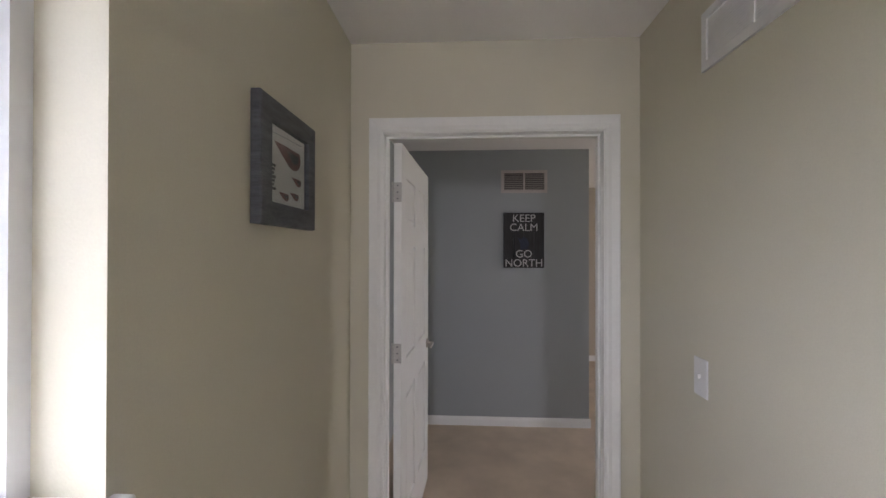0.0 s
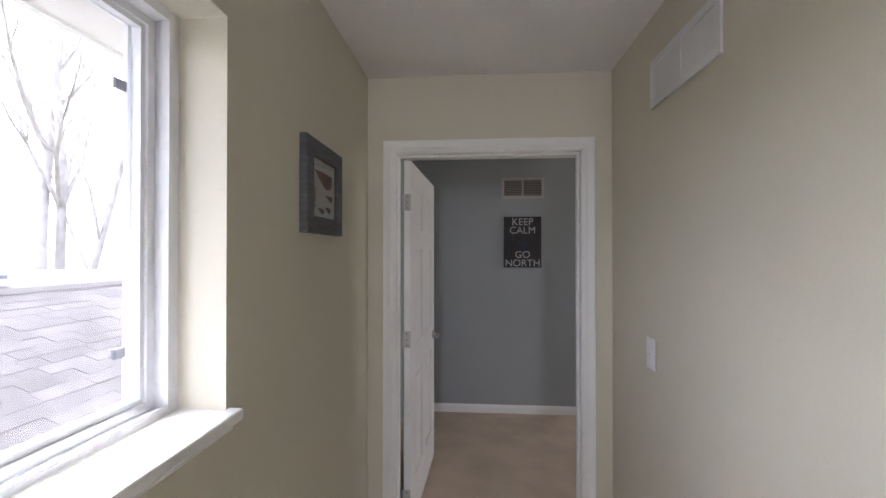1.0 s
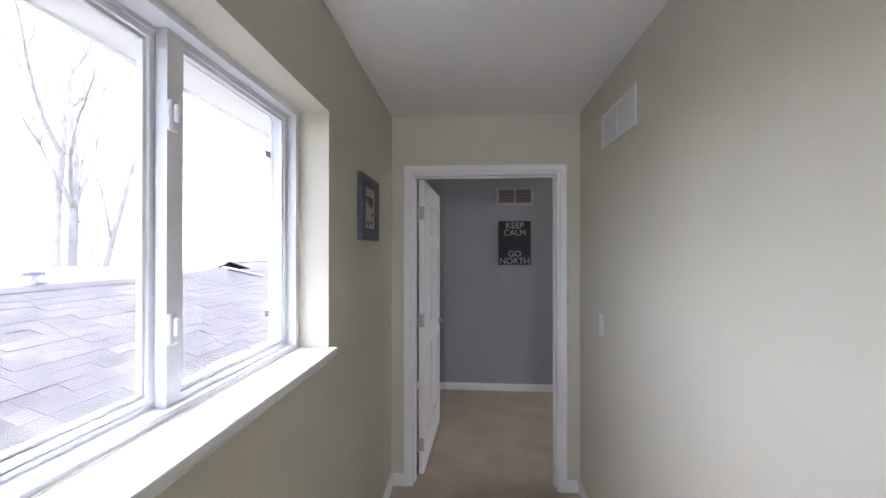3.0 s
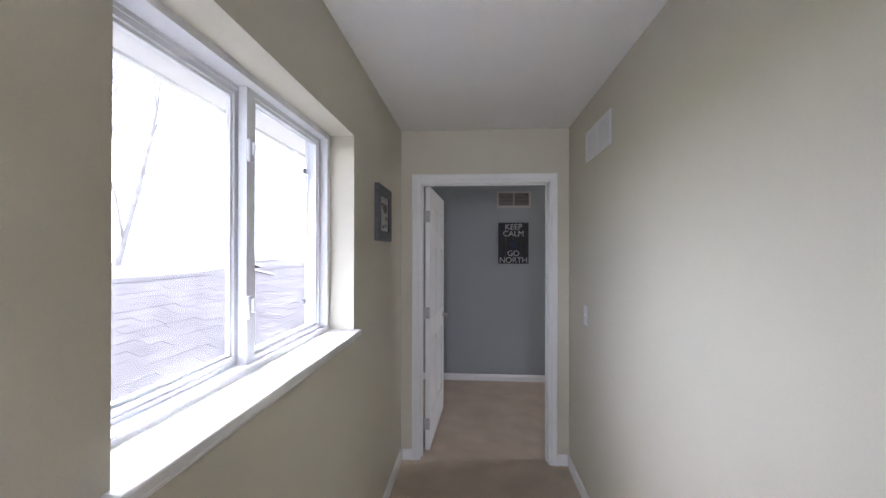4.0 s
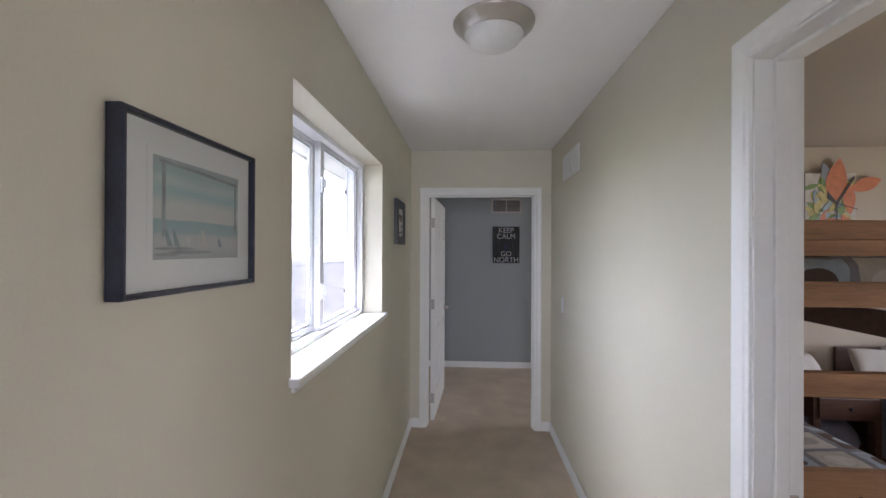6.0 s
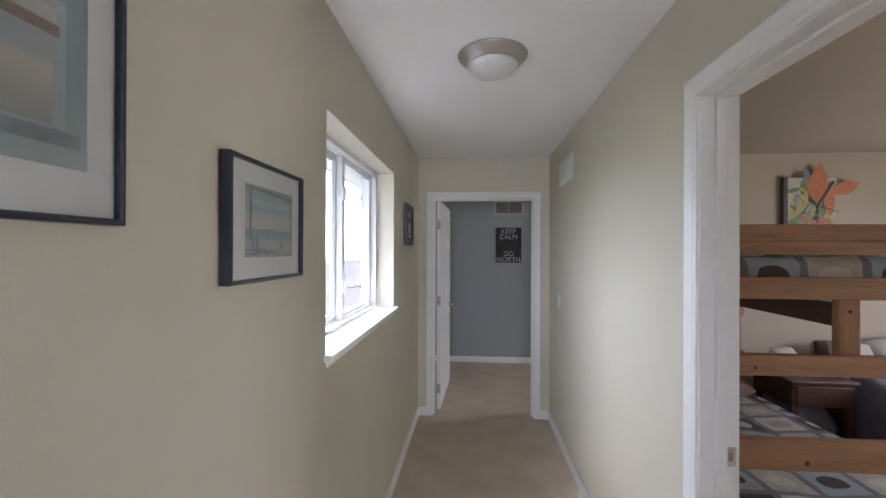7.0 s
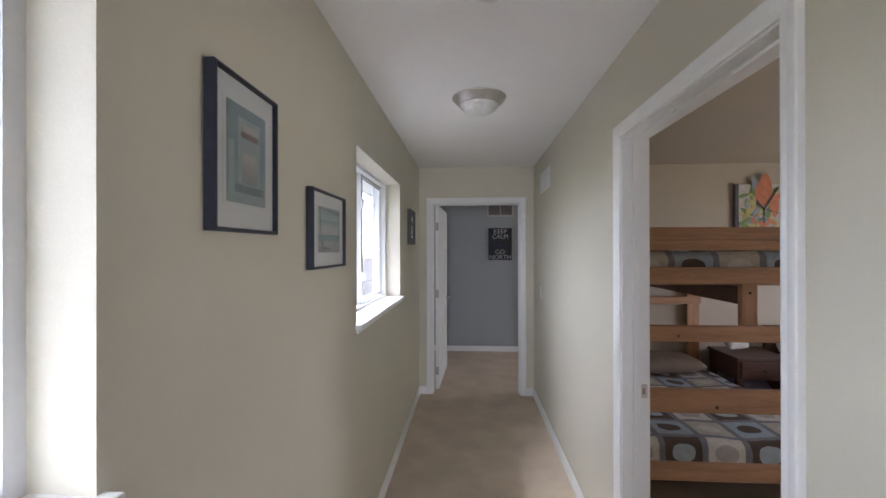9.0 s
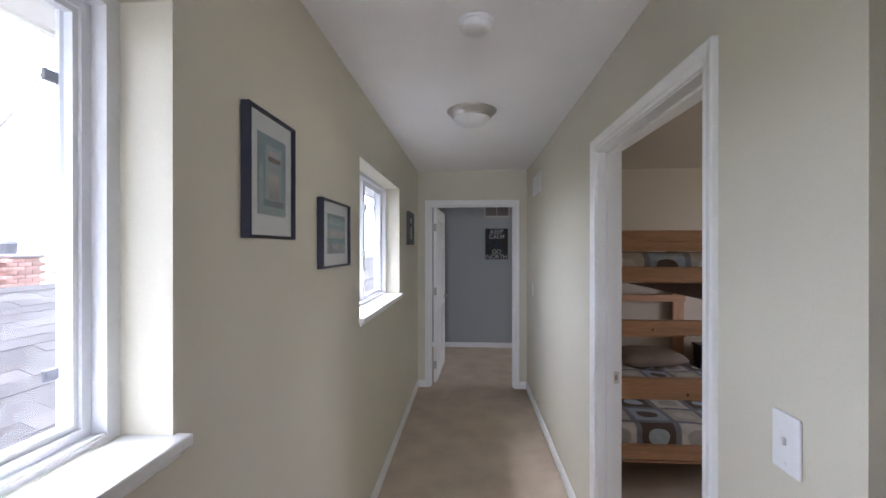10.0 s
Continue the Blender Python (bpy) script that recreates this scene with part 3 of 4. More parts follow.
# ---- windows ----
def slider_window(name, y0, y1, label):
    """A two-part slider: the sash towards +y runs on the inner track, the other on the outer one."""
    t = thing(name, (0, y0, 0), label, "window", "hall windows", "structure")
    L = y1 - y0
    z0, z1 = WIN_Z0 + 0.026, WIN_Z1

    def ring(xa, xb, ya, yb, za, zb, wl, wr, wb, wt, bev=0.003):
        bm = solid([xa, xb], [ya, ya + wl, yb - wr, yb], [za, za + wb, zb - wt, zb], lambda i, j, k: not (j == 1 and k == 1))
        bmesh.ops.bevel(bm, geom=[e for e in bm.edges if e.calc_face_angle(0) > 1], offset=bev, segments=2, affect="EDGES")
        return bm

    part("window_frame", ring(-0.208, -0.112, 0.0, L, z0, z1, 0.031, 0.031, 0.012, 0.022), M_VINYL, t)
    part("outer_stop", ring(-0.2095, -0.201, 0.002, L - 0.002, z0 + 0.002, z1 - 0.002, 0.038, 0.038, 0.026, 0.030, 0.002), M_VINYL, t)
    part("track_rib", box(-0.1755, -0.1715, 0.033, L - 0.033, z0 + 0.011, z0 + 0.024, 0.002), M_VINYL, t)
    part("track_rib", box(-0.1755, -0.1715, 0.033, L - 0.033, z1 - 0.034, z1 - 0.021, 0.002), M_VINYL, t)
    part("track_rib", box(-0.119, -0.1125, 0.033, L - 0.033, z0 + 0.011, z0 + 0.019, 0.002), M_VINYL, t)
    lo, hi = z0 + 0.0125, z1 - 0.0225
    a0, a1 = 0.029, L - 0.606
    outer = part("sash", ring(-0.200, -0.176, a0, a1, lo, hi, 0.040, 0.042, 0.026, 0.026), M_VINYL, t)
    b0, b1 = L - 0.636, L - 0.0315
    inner = part("sash", ring(-0.171, -0.144, b0, b1, lo, hi, 0.047, 0.020, 0.019, 0.018), M_VINYL, t)
    part("glazing_bead", ring(-0.168, -0.151, b0 + 0.046, b1 - 0.019, lo + 0.018, hi - 0.017, 0.016, 0.012, 0.012, 0.012, 0.004), M_VINYL, inner)
    part("glazing_bead", ring(-0.197, -0.184, a0 + 0.039, a1 - 0.041, lo + 0.025, hi - 0.025, 0.010, 0.010, 0.010, 0.010, 0.004), M_VINYL, outer)
    for s, x, ya, yb in ((outer, -0.190, a0 + 0.036, a1 - 0.038), (inner, -0.160, b0 + 0.044, b1 - 0.016)):
        pn = part("pane", box(x - 0.002, x + 0.002, ya, yb, lo + 0.018, hi - 0.016), M_GLASS, s, "clear window glass")
        pn.visible_shadow = False
    for z in (1.375, 1.850):
        la = part("latch", box(-0.1435, -0.131, b0 - 0.004, b0 + 0.022, z - 0.036, z + 0.036, 0.006), M_VINYL, inner, "white sash lock")
        part("lever", box(-0.1315, -0.120, b0 + 0.002, b0 + 0.014, z - 0.016, z + 0.026, 0.005), M_VINYL, la)
    for z in (1.325, 1.899):
        part("clip", box(-0.2125, -0.203, L - 0.066, L - 0.037, z - 0.011, z + 0.011, 0.002), M_CLIP, t, "small dark screen clip")
    tagged(part("window_sill", box(-0.1115, 0.032, -0.018, L + 0.018, WIN_Z0, WIN_Z0 + 0.026, 0.005), M_TRIM, t))
    part("apron", box(0.0015, 0.014, -0.006, L + 0.006, WIN_Z0 - 0.018, WIN_Z0 - 0.001, 0.003), M_TRIM, t)
    return t


slider_window("window_1", *WINDOWS[0], "white vinyl sliding window over a painted sill")
slider_window("window_2", *WINDOWS[1], "white vinyl sliding window near the landing")


# ---- hall things ----
def framed(name, y0, y1, z0, z1, border, depth, wood, label, mat_w=0.0):
    """A frame on the wall x = 0, facing +x; its origin is the wall point behind its lower middle."""
    t = thing(name, (0, (y0 + y1) / 2, z0), label, "picture", "pictures along the hall")
    w, h = y1 - y0, z1 - z0
    a, b = -w / 2, w / 2
    fr = sweep([(0, 0), (0, depth - 0.003), (0.003, depth), (border - 0.002, depth), (border, depth - 0.003), (border, depth - 0.010), (border, 0)],
               [((0.001, a, 0), (0, 1, 1), (1, 0, 0)), ((0.001, b, 0), (0, -1, 1), (1, 0, 0)), ((0.001, b, h), (0, -1, -1), (1, 0, 0)),
                ((0.001, a, h), (0, 1, -1), (1, 0, 0)), ((0.001, a, 0), (0, 1, 1), (1, 0, 0))])
    bmesh.ops.remove_doubles(fr, verts=fr.verts, dist=1e-5)
    part("frame", fr, wood, t)
    part("backing", box(0.001, depth - 0.012, a + border, b - border, border, h - border), M_MATBOARD if mat_w else M_PAPER, t, "white mat board" if mat_w else "cream printed paper")
    part("glazing", box(depth - 0.0075, depth - 0.006, a + border, b - border, border, h - border), M_PICGLASS, t, "thin picture glass")
    return t, a, b, h, depth - 0.012


# rustic frame with a print of dark half-round shapes
t, a, b, h, x = framed("picture", -0.845, -0.497, 1.603, 1.918, 0.058, 0.026, M_RUSTIC, "charcoal wooden frame with dark half-round shapes on paper")
pw, ph = 0.232, 0.199


def on_paper(points, u0=0.0, v0=0.0, k=1.0):
    return [(-pw / 2 + pw * (u0 + k * u), 0.058 + ph * (1 - v0 - k * v)) for u, v in points]


WEDGE = [(0, 0), (0.35, -0.01), (0.70, 0), (0.73, 0.10), (0.69, 0.20), (0.60, 0.26), (0.50, 0.275), (0.37, 0.24), (0.22, 0.15), (0.10, 0.07)]
PIP = [(0.34, 0.045), (0.66, 0.05), (0.64, 0.15), (0.55, 0.19), (0.46, 0.16)]
for u0, v0, k in ((0.15, 0.20, 1.0), (0.62, 0.58, 0.38), (0.56, 0.80, 0.36), (0.27, 0.84, 0.36)):
    part("print_shape", plate(on_paper(WEDGE, u0, v0, k)[::-1], 0.0006, "x", x), M_INK, t)
    part("print_shape", plate(on_paper(PIP, u0, v0, k)[::-1], 0.0010, "x", x), M_INK2, t)
for i in range(7):
    part("print_bar", plate(on_paper([(0.08, 0.50 + 0.05 * i), (0.19 - 0.02 * (i % 3), 0.50 + 0.05 * i), (0.19 - 0.02 * (i % 3), 0.535 + 0.05 * i), (0.08, 0.535 + 0.05 * i)])[::-1], 0.0006, "x", x), M_INK2, t)
part("print_line", plate(on_paper([(0.05, 0.10), (0.9, 0.06), (0.9, 0.068), (0.05, 0.108)])[::-1], 0.0006, "x", x), M_GREYPRINT, t)

# landscape seaside print
t, a, b, h, x = framed("picture", -3.115, -2.748, 1.487, 1.770, 0.009, 0.026, M_FRAME, "thin navy-black frame with a wide-matted seaside print", 0.07)
iy0, iy1, iz0, iz1 = a + 0.072, b - 0.054, 0.058, h - 0.057
lip = plate([(iy0 - 0.012, iz0 - 0.012), (iy1 + 0.012, iz0 - 0.012), (iy1 + 0.012, iz1 + 0.012), (iy0 - 0.012, iz1 + 0.012)], 0.001, "x", x)
part("inner_mat", lip, M_MATBOARD, t)


def band(t, y0, y1, z0, z1, lift, m, name="print_band"):
    part(name, plate([(y0, z0), (y1, z0), (y1, z1), (y0, z1)], lift, "x", x), m, t)


hz = iz1 - iz0
band(t, iy0, iy1, iz0, iz1, 0.0016, washed_print("seaside_print", iz0, iz1, [(0.0, (0.38, 0.39, 0.40)), (0.16, (0.49, 0.48, 0.47)), (0.24, (0.46, 0.47, 0.47)), (0.27, (0.33, 0.41, 0.43)),
     (0.39, (0.28, 0.39, 0.42)), (0.41, (0.56, 0.55, 0.52)), (0.55, (0.58, 0.58, 0.54)), (0.68, (0.34, 0.48, 0.50)), (0.78, (0.50, 0.57, 0.56)), (0.88, (0.36, 0.46, 0.48)), (1.0, (0.36, 0.40, 0.41))]), "print")
band(t, iy0 + 0.018, iy0 + 0.026, iz0 + 0.22 * hz, iz1 - 0.004, 0.0021, M_GREYPRINT, "print_post")
band(t, iy1 - 0.014, iy1 - 0.009, iz0 + 0.3 * hz, iz1 - 0.010, 0.0021, M_GREYPRINT, "print_post")
part("print_beam", plate([(iy0 + 0.012, iz1 - 0.010), (iy0 + 0.1, iz1 - 0.012), (iy1 - 0.004, iz1 - 0.019), (iy1 - 0.004, iz1 - 0.014), (iy0 + 0.1, iz1 - 0.006), (iy0 + 0.012, iz1 - 0.005)], 0.0025, "x", x), M_GREYPRINT, t)
for cy, s2, m in ((0.034, 0.9, M_TEALDK), (0.052, 0.9, M_TEALDK), (0.085, 0.7, M_SAND), (0.128, 0.95, M_SAND), (0.175, 0.7, M_TEALDK)):
    cy = iy0 + cy
    part("print_chair", plate([(cy - 0.004 * s2, iz0 + 0.022), (cy + 0.012 * s2, iz0 + 0.022), (cy + 0.004 * s2, iz0 + 0.032), (cy - 0.005 * s2, iz0 + 0.056 * s2), (cy - 0.010 * s2, iz0 + 0.055 * s2)], 0.0021, "x", x), m, t)
for cy, cz, ra in ((0.05, 0.018, 0.05), (0.09, 0.012, 0.06), (0.03, 0.008, 0.028)):
    part("print_shadow", plate(arc(iy0 + cy, iz0 + cz, ra, 0.0032, 0, 360, 18)[:-1], 0.0019, "x", x), M_GREYDARK, t)

# portrait print of a seaside doorway
t, a, b, h, x = framed("picture", -3.656, -3.372, 1.596, 1.956, 0.009, 0.026, M_FRAME, "thin navy-black frame with a matted blue doorway print", 0.07)
iy0, iy1, iz0, iz1 = a + 0.058, b - 0.052, 0.068, h - 0.062
lip = plate([(iy0 - 0.012, iz0 - 0.012), (iy1 + 0.012, iz0 - 0.012), (iy1 + 0.012, iz1 + 0.012), (iy0 - 0.012, iz1 + 0.012)], 0.001, "x", x)
part("inner_mat", lip, M_MATBOARD, t)
band(t, iy0, iy1, iz0, iz1, 0.0016, washed_print("doorway_print", iz0, iz1, [(0.0, (0.38, 0.46, 0.46)), (0.12, (0.34, 0.43, 0.44)), (0.5, (0.28, 0.37, 0.41)), (1.0, (0.26, 0.34, 0.38))]), "print")
w = iy1 - iy0
hz = iz1 - iz0
band(t, iy0 + 0.26 * w, iy1 - 0.17 * w, iz0 + 0.2 * hz, iz1 - 0.12 * hz, 0.0020, M_TEALLT, "print_door")
band(t, iy0 + 0.36 * w, iy1 - 0.26 * w, iz0 + 0.21 * hz, iz1 - 0.2 * hz, 0.0024, washed_print("door_opening_print", iz0, iz1, [(0.2, (0.33, 0.34, 0.34)), (0.34, (0.44, 0.41, 0.38)), (0.50, (0.58, 0.54, 0.48)), (0.58, (0.42, 0.45, 0.46)), (0.72, (0.40, 0.44, 0.45)), (0.9, (0.55, 0.53, 0.50))]), "print_door")
band(t, iy0 + 0.34 * w, iy1 - 0.22 * w, iz0 + 0.68 * hz, iz0 + 0.74 * hz, 0.0028, M_BROWNPRINT, "print_board")
band(t, iy0 + 0.36 * w, iy1 - 0.24 * w, iz0 + 0.75 * hz, iz0 + 0.82 * hz, 0.0028, M_SAND, "print_board")
band(t, iy0 + 0.2 * w, iy1 - 0.06 * w, iz0 + 0.11 * hz, iz0 + 0.19 * hz, 0.0022, M_TEALDK, "print_step")
band(t, iy0 + 0.06 * w, iy1, iz0 + 0.02 * hz, iz0 + 0.10 * hz, 0.0024, M_TEALLT, "print_step")
band(t, iy0 + 0.04 * w, iy0 + 0.17 * w, iz0 + 0.12 * hz, iz0 + 0.62 * hz, 0.0022, M_TEALLT, "print_panel")


def grille(name, m, w, h, label, behind, blade, rim, n_slats=9, lip=0.0085):
    """A return-air grille with two louvred halves, facing -y, its origin at the middle of its back."""
    t = new(name)
    tagged(t, label, "air vent")
    t.matrix_basis = m
    f = 0.026
    bm = solid([-w / 2, -w / 2 + f, -0.007, 0.007, w / 2 - f, w / 2], [-0.009, -0.001], [-h / 2, -h / 2 + f, h / 2 - f, h / 2], lambda i, j, k: not (i in (1, 3) and k == 1))
    bmesh.ops.bevel(bm, geom=[e for e in bm.edges if e.calc_face_angle(0) > 1], offset=0.002, segments=1, affect="EDGES")
    part("grille_frame", bm, rim, t)
    part("backing", box(-w / 2 + f, w / 2 - f, -0.0025, -0.001, -h / 2 + f, h / 2 - f), behind, t)
    hh = h - 2 * f
    for s0, s1 in ((-w / 2 + f, -0.007), (0.007, w / 2 - f)):
        for i in range(n_slats):
            z = -hh / 2 + hh * (i + 0.5) / n_slats
            sl = bmesh.new()
            v = [sl.verts.new(p) for p in ((s0, -lip, z - 0.0055), (s1, -lip, z - 0.0055), (s1, -0.003, z + 0.0045), (s0, -0.003, z + 0.0045),
                                           (s0, 0.0008 - lip, z - 0.0065), (s1, 0.0008 - lip, z - 0.0065), (s1, -0.0026, z + 0.0035), (s0, -0.0026, z + 0.0035))]
            for q in ((0, 1, 2, 3), (7, 6, 5, 4), (0, 4, 5, 1), (1, 5, 6, 2), (2, 6, 7, 3), (3, 7, 4, 0)):
                sl.faces.new([v[i2] for i2 in q])
            part("slat", sl, blade, t)
    return t


grille("air_vent", pose(HALL_W, -0.70, 2.174, 0, 0, -90), 0.455, 0.178, "white louvred return-air grille high on hall wall", M_PLASTIC, M_PLASTIC, M_PLASTIC, 17, 0.0052)
# a flat dark sheet stands for the duct's shaded hollow behind these slats
grille("air_vent", pose(1.012, ROOM_Y, 2.157, 0, 0, 0), 0.405, 0.20, "tan louvred return-air grille above a black sign", M_DUCT, M_GRILLE, M_TANPAINT)


def switch(y, z):
    t = thing("light_switch", (HALL_W, y, z), "white plastic toggle light switch on hall wall", "light switch", "hall switches")
    part("cover_plate", box(-0.006, -0.0005, -0.037, 0.037, -0.059, 0.059, 0.003), M_PLASTIC, t)
    part("toggle", box(-0.015, -0.006, -0.004, 0.004, -0.004, 0.012, 0.002), M_PLASTIC, t)
    for sz in (-0.042, 0.042):
        sc = lathe([(0, 0.0012), (0.0035, 0.0008), (0.0035, 0)], 10)
        bmesh.ops.rotate(sc, verts=sc.verts, matrix=Matrix.Rotation(radians(-90), 3, "Y"))
        bmesh.ops.translate(sc, verts=sc.verts, vec=(-0.006, 0, sz))
        part("screw", sc, M_PLASTIC, t)


switch(-0.457, 1.152)
switch(-3.833, 1.181)

# flush ceiling light
t = thing("ceiling_light", (0.605, -2.055, CEIL), "round brushed-nickel flush light with frosted glass bowl", "ceiling light")
part("ring", lathe([(0.0, -0.001), (0.154, -0.001), (0.157, -0.005), (0.154, -0.012), (0.146, -0.016), (0.145, -0.021), (0.136, -0.026), (0.134, -0.032),
                    (0.126, -0.037), (0.122, -0.044), (0.115, -0.048), (0.108, -0.044), (0.0, -0.040)]), M_NICKEL, t, "stepped brushed-nickel ring", True)
part("bowl", lathe([(0.113, -0.042), (0.113, -0.048), (0.108, -0.060), (0.097, -0.074), (0.079, -0.086), (0.055, -0.094), (0.028, -0.099), (0, -0.100)]), M_FROST, t, "frosted white glass bowl", True)

# smoke detector
t = thing("smoke_detector", (0.618, -3.1, CEIL), "round white smoke detector on the ceiling", "smoke detector")
part("base", lathe([(0, -0.001), (0.07, -0.001), (0.07, -0.012), (0.066, -0.016), (0, -0.016)]), M_PLASTIC, t, "", True)
part("cover", lathe([(0.062, -0.016), (0.058, -0.032), (0.05, -0.039), (0.03, -0.041), (0, -0.041)]), M_PLASTIC, t, "", True)
for i in range(10):
    an = 2 * math.pi * i / 10
    bm = box(-0.006, 0.006, -0.0015, 0.0015, -0.004, 0.004)
    bmesh.ops.rotate(bm, verts=bm.verts, matrix=Matrix.Rotation(an + math.pi / 2, 3, "Z"))
    bmesh.ops.translate(bm, verts=bm.verts, vec=(0.0605 * math.cos(an), 0.0605 * math.sin(an), -0.024))
    part("slot", bm, M_VINYL, t)


# ---- blue room ----
def lettering(body, size, place, m, parent):
    cu = bpy.data.curves.new("lettering", "FONT")
    cu.body, cu.size, cu.align_x, cu.extrude = body, size, "CENTER", 0.001
    tmp = new("lettering_curve", cu)
    me = bpy.data.meshes.new_from_object(tmp.evaluated_get(bpy.context.evaluated_depsgraph_get()))
    bpy.data.objects.remove(tmp)
    bpy.data.curves.remove(cu)
    me.materials.clear()
    me.materials.append(m)
    o = new("lettering", me)
    o.parent = parent
    o.matrix_basis = pose(*place, 90, 0, 0)
    o["label"] = "white painted capitals"
    return o


t = thing("wall_sign", (1.008, ROOM_Y, 1.395), "black plank sign with white motto lettering", "sign")
for i in range(4):
    part("plank", box(-0.178 + 0.089 * i + 0.0008, -0.089 + 0.089 * i - 0.0008, -0.018, -0.001, 0, 0.486, 0.002), M_SIGN, t)
bpy.context.view_layer.update()
lettering("KEEP", 0.094, (0.0, -0.0195, 0.405), M_SIGNINK, t)
lettering("CALM", 0.094, (0.0, -0.0195, 0.325), M_SIGNINK, t)
lettering("GO", 0.094, (0.0, -0.0195, 0.092), M_SIGNINK, t)
lettering("NORTH", 0.094, (0.0, -0.0195, 0.012), M_SIGNINK, t)
part("emblem", plate([(-0.03, 0.16), (0.035, 0.165), (0.045, 0.21), (0.03, 0.255), (0.0, 0.275), (-0.025, 0.25), (-0.055, 0.265), (-0.03, 0.215)], 0.0006, "y", -0.0183), M_NAVY, t, "faded navy painted patch")


# ---- bedroom ----
def cushion(name, w, d, h, m, place, turn, label, category, tilt=0, sag=0.35):
    """A soft pillow."""
    bm = bmesh.new()
    bmesh.ops.create_grid(bm, x_segments=20, y_segments=16, size=0.5)
    for v in bm.verts:
        u, q = abs(v.co.x * 2), abs(v.co.y * 2)
        e = max(0.0, (1 - u ** 3.2) * (1 - q ** 3.2)) ** 0.55
        px, py = v.co.x * w * (1 - 0.06 * q * q), v.co.y * d * (1 - 0.06 * u * u)
        wr = noise.noise((px * 7, py * 7, w)) * 0.012
        v.co = (px, py, h * 0.5 + (e * h * 0.5 + wr * e))
    geo = bmesh.ops.duplicate(bm, geom=bm.verts[:] + bm.edges[:] + bm.faces[:])
    for v in geo["geom"]:
        if isinstance(v, bmesh.types.BMVert):
            v.co.z = max(h - v.co.z, 0)
    bmesh.ops.remove_doubles(bm, verts=bm.verts, dist=0.002)
    bmesh.ops.recalc_face_normals(bm, faces=bm.faces[:])
    o = link(name, bm, m, None, "", True)
    o.matrix_basis = pose(*place, tilt, 0, turn)
    return tagged(o, label, category)


def bedspread(name, x0, x1, y0, y1, z0, z1, m, label, shift=0.0, lump=0.012, print_at=(0.0, 0.0)):
    """A spread tucked over a mattress; the print runs over the top and down its near end."""
    bm = bmesh.new()
    uvl = bm.loops.layers.uv.new("print")
    r = 0.05
    prof = [(y0 - 0.005, z0), (y0 - 0.008, z0 + 0.04), (y0, z1 - r)]
    prof += [(y0 + r - r * math.cos(radians(q)), z1 - r + r * math.sin(radians(q))) for q in (20, 40, 60, 80)]
    k = 34
    prof += [(y0 + r + (y1 - y0 - r) * i / k, z1) for i in range(k + 1)]
    prof.append((y1, z0))
    dist = [0.0]
    for p, q in zip(prof, prof[1:]):
        dist.append(dist[-1] + math.dist(p, q))
    xr = 0.05
    cols = [(x0, z0 - z1, -(z1 - z0)), (x0, -xr, -xr)] + [(x0 + xr - xr * math.cos(radians(q)), -xr + xr * math.sin(radians(q)), xr * q / 60) for q in (30, 60)]
    n = 36
    cols += [(x0 + xr + (x1 - x0 - 2 * xr) * i / n, 0, 0.08 + (x1 - x0 - 2 * xr) * i / n) for i in range(n + 1)]
    wd = x1 - x0
    cols += [(x1 - xr + xr * math.sin(radians(q)), -xr + xr * math.cos(radians(q)), wd - xr + xr * q / 60) for q in (30, 60, 90)] + [(x1, z0 - z1, wd + z1 - z0)]
    grid = []
    for cx, dz, cu in cols:
        row = []
        for (py, pz), s in zip(prof, dist):
            nz = noise.noise((cx * 3.1 + shift, py * 3.1, pz * 3)) * lump + noise.noise((cx * 9 + shift, py * 9, pz * 8)) * lump * 0.4
            z = max(z0, pz + dz) + (nz if dz > -0.04 else 0)
            row.append((bm.verts.new((cx + (nz if dz <= -0.04 else 0), py - abs(nz) * 0.8, z)), (cu + print_at[0], s + print_at[1])))
        grid.append(row)
    for i in range(len(grid) - 1):
        for j in range(len(prof) - 1):
            q = [grid[i][j], grid[i + 1][j], grid[i + 1][j + 1], grid[i][j + 1]]
            f = bm.faces.new([e[0] for e in q])
            for lp, e in zip(f.loops, q):
                lp[uvl].uv = e[1]
    bmesh.ops.recalc_face_normals(bm, faces=bm.faces[:])
    o = link(name, bm, m, None, "", True)
    return tagged(o, label, "bedspread")


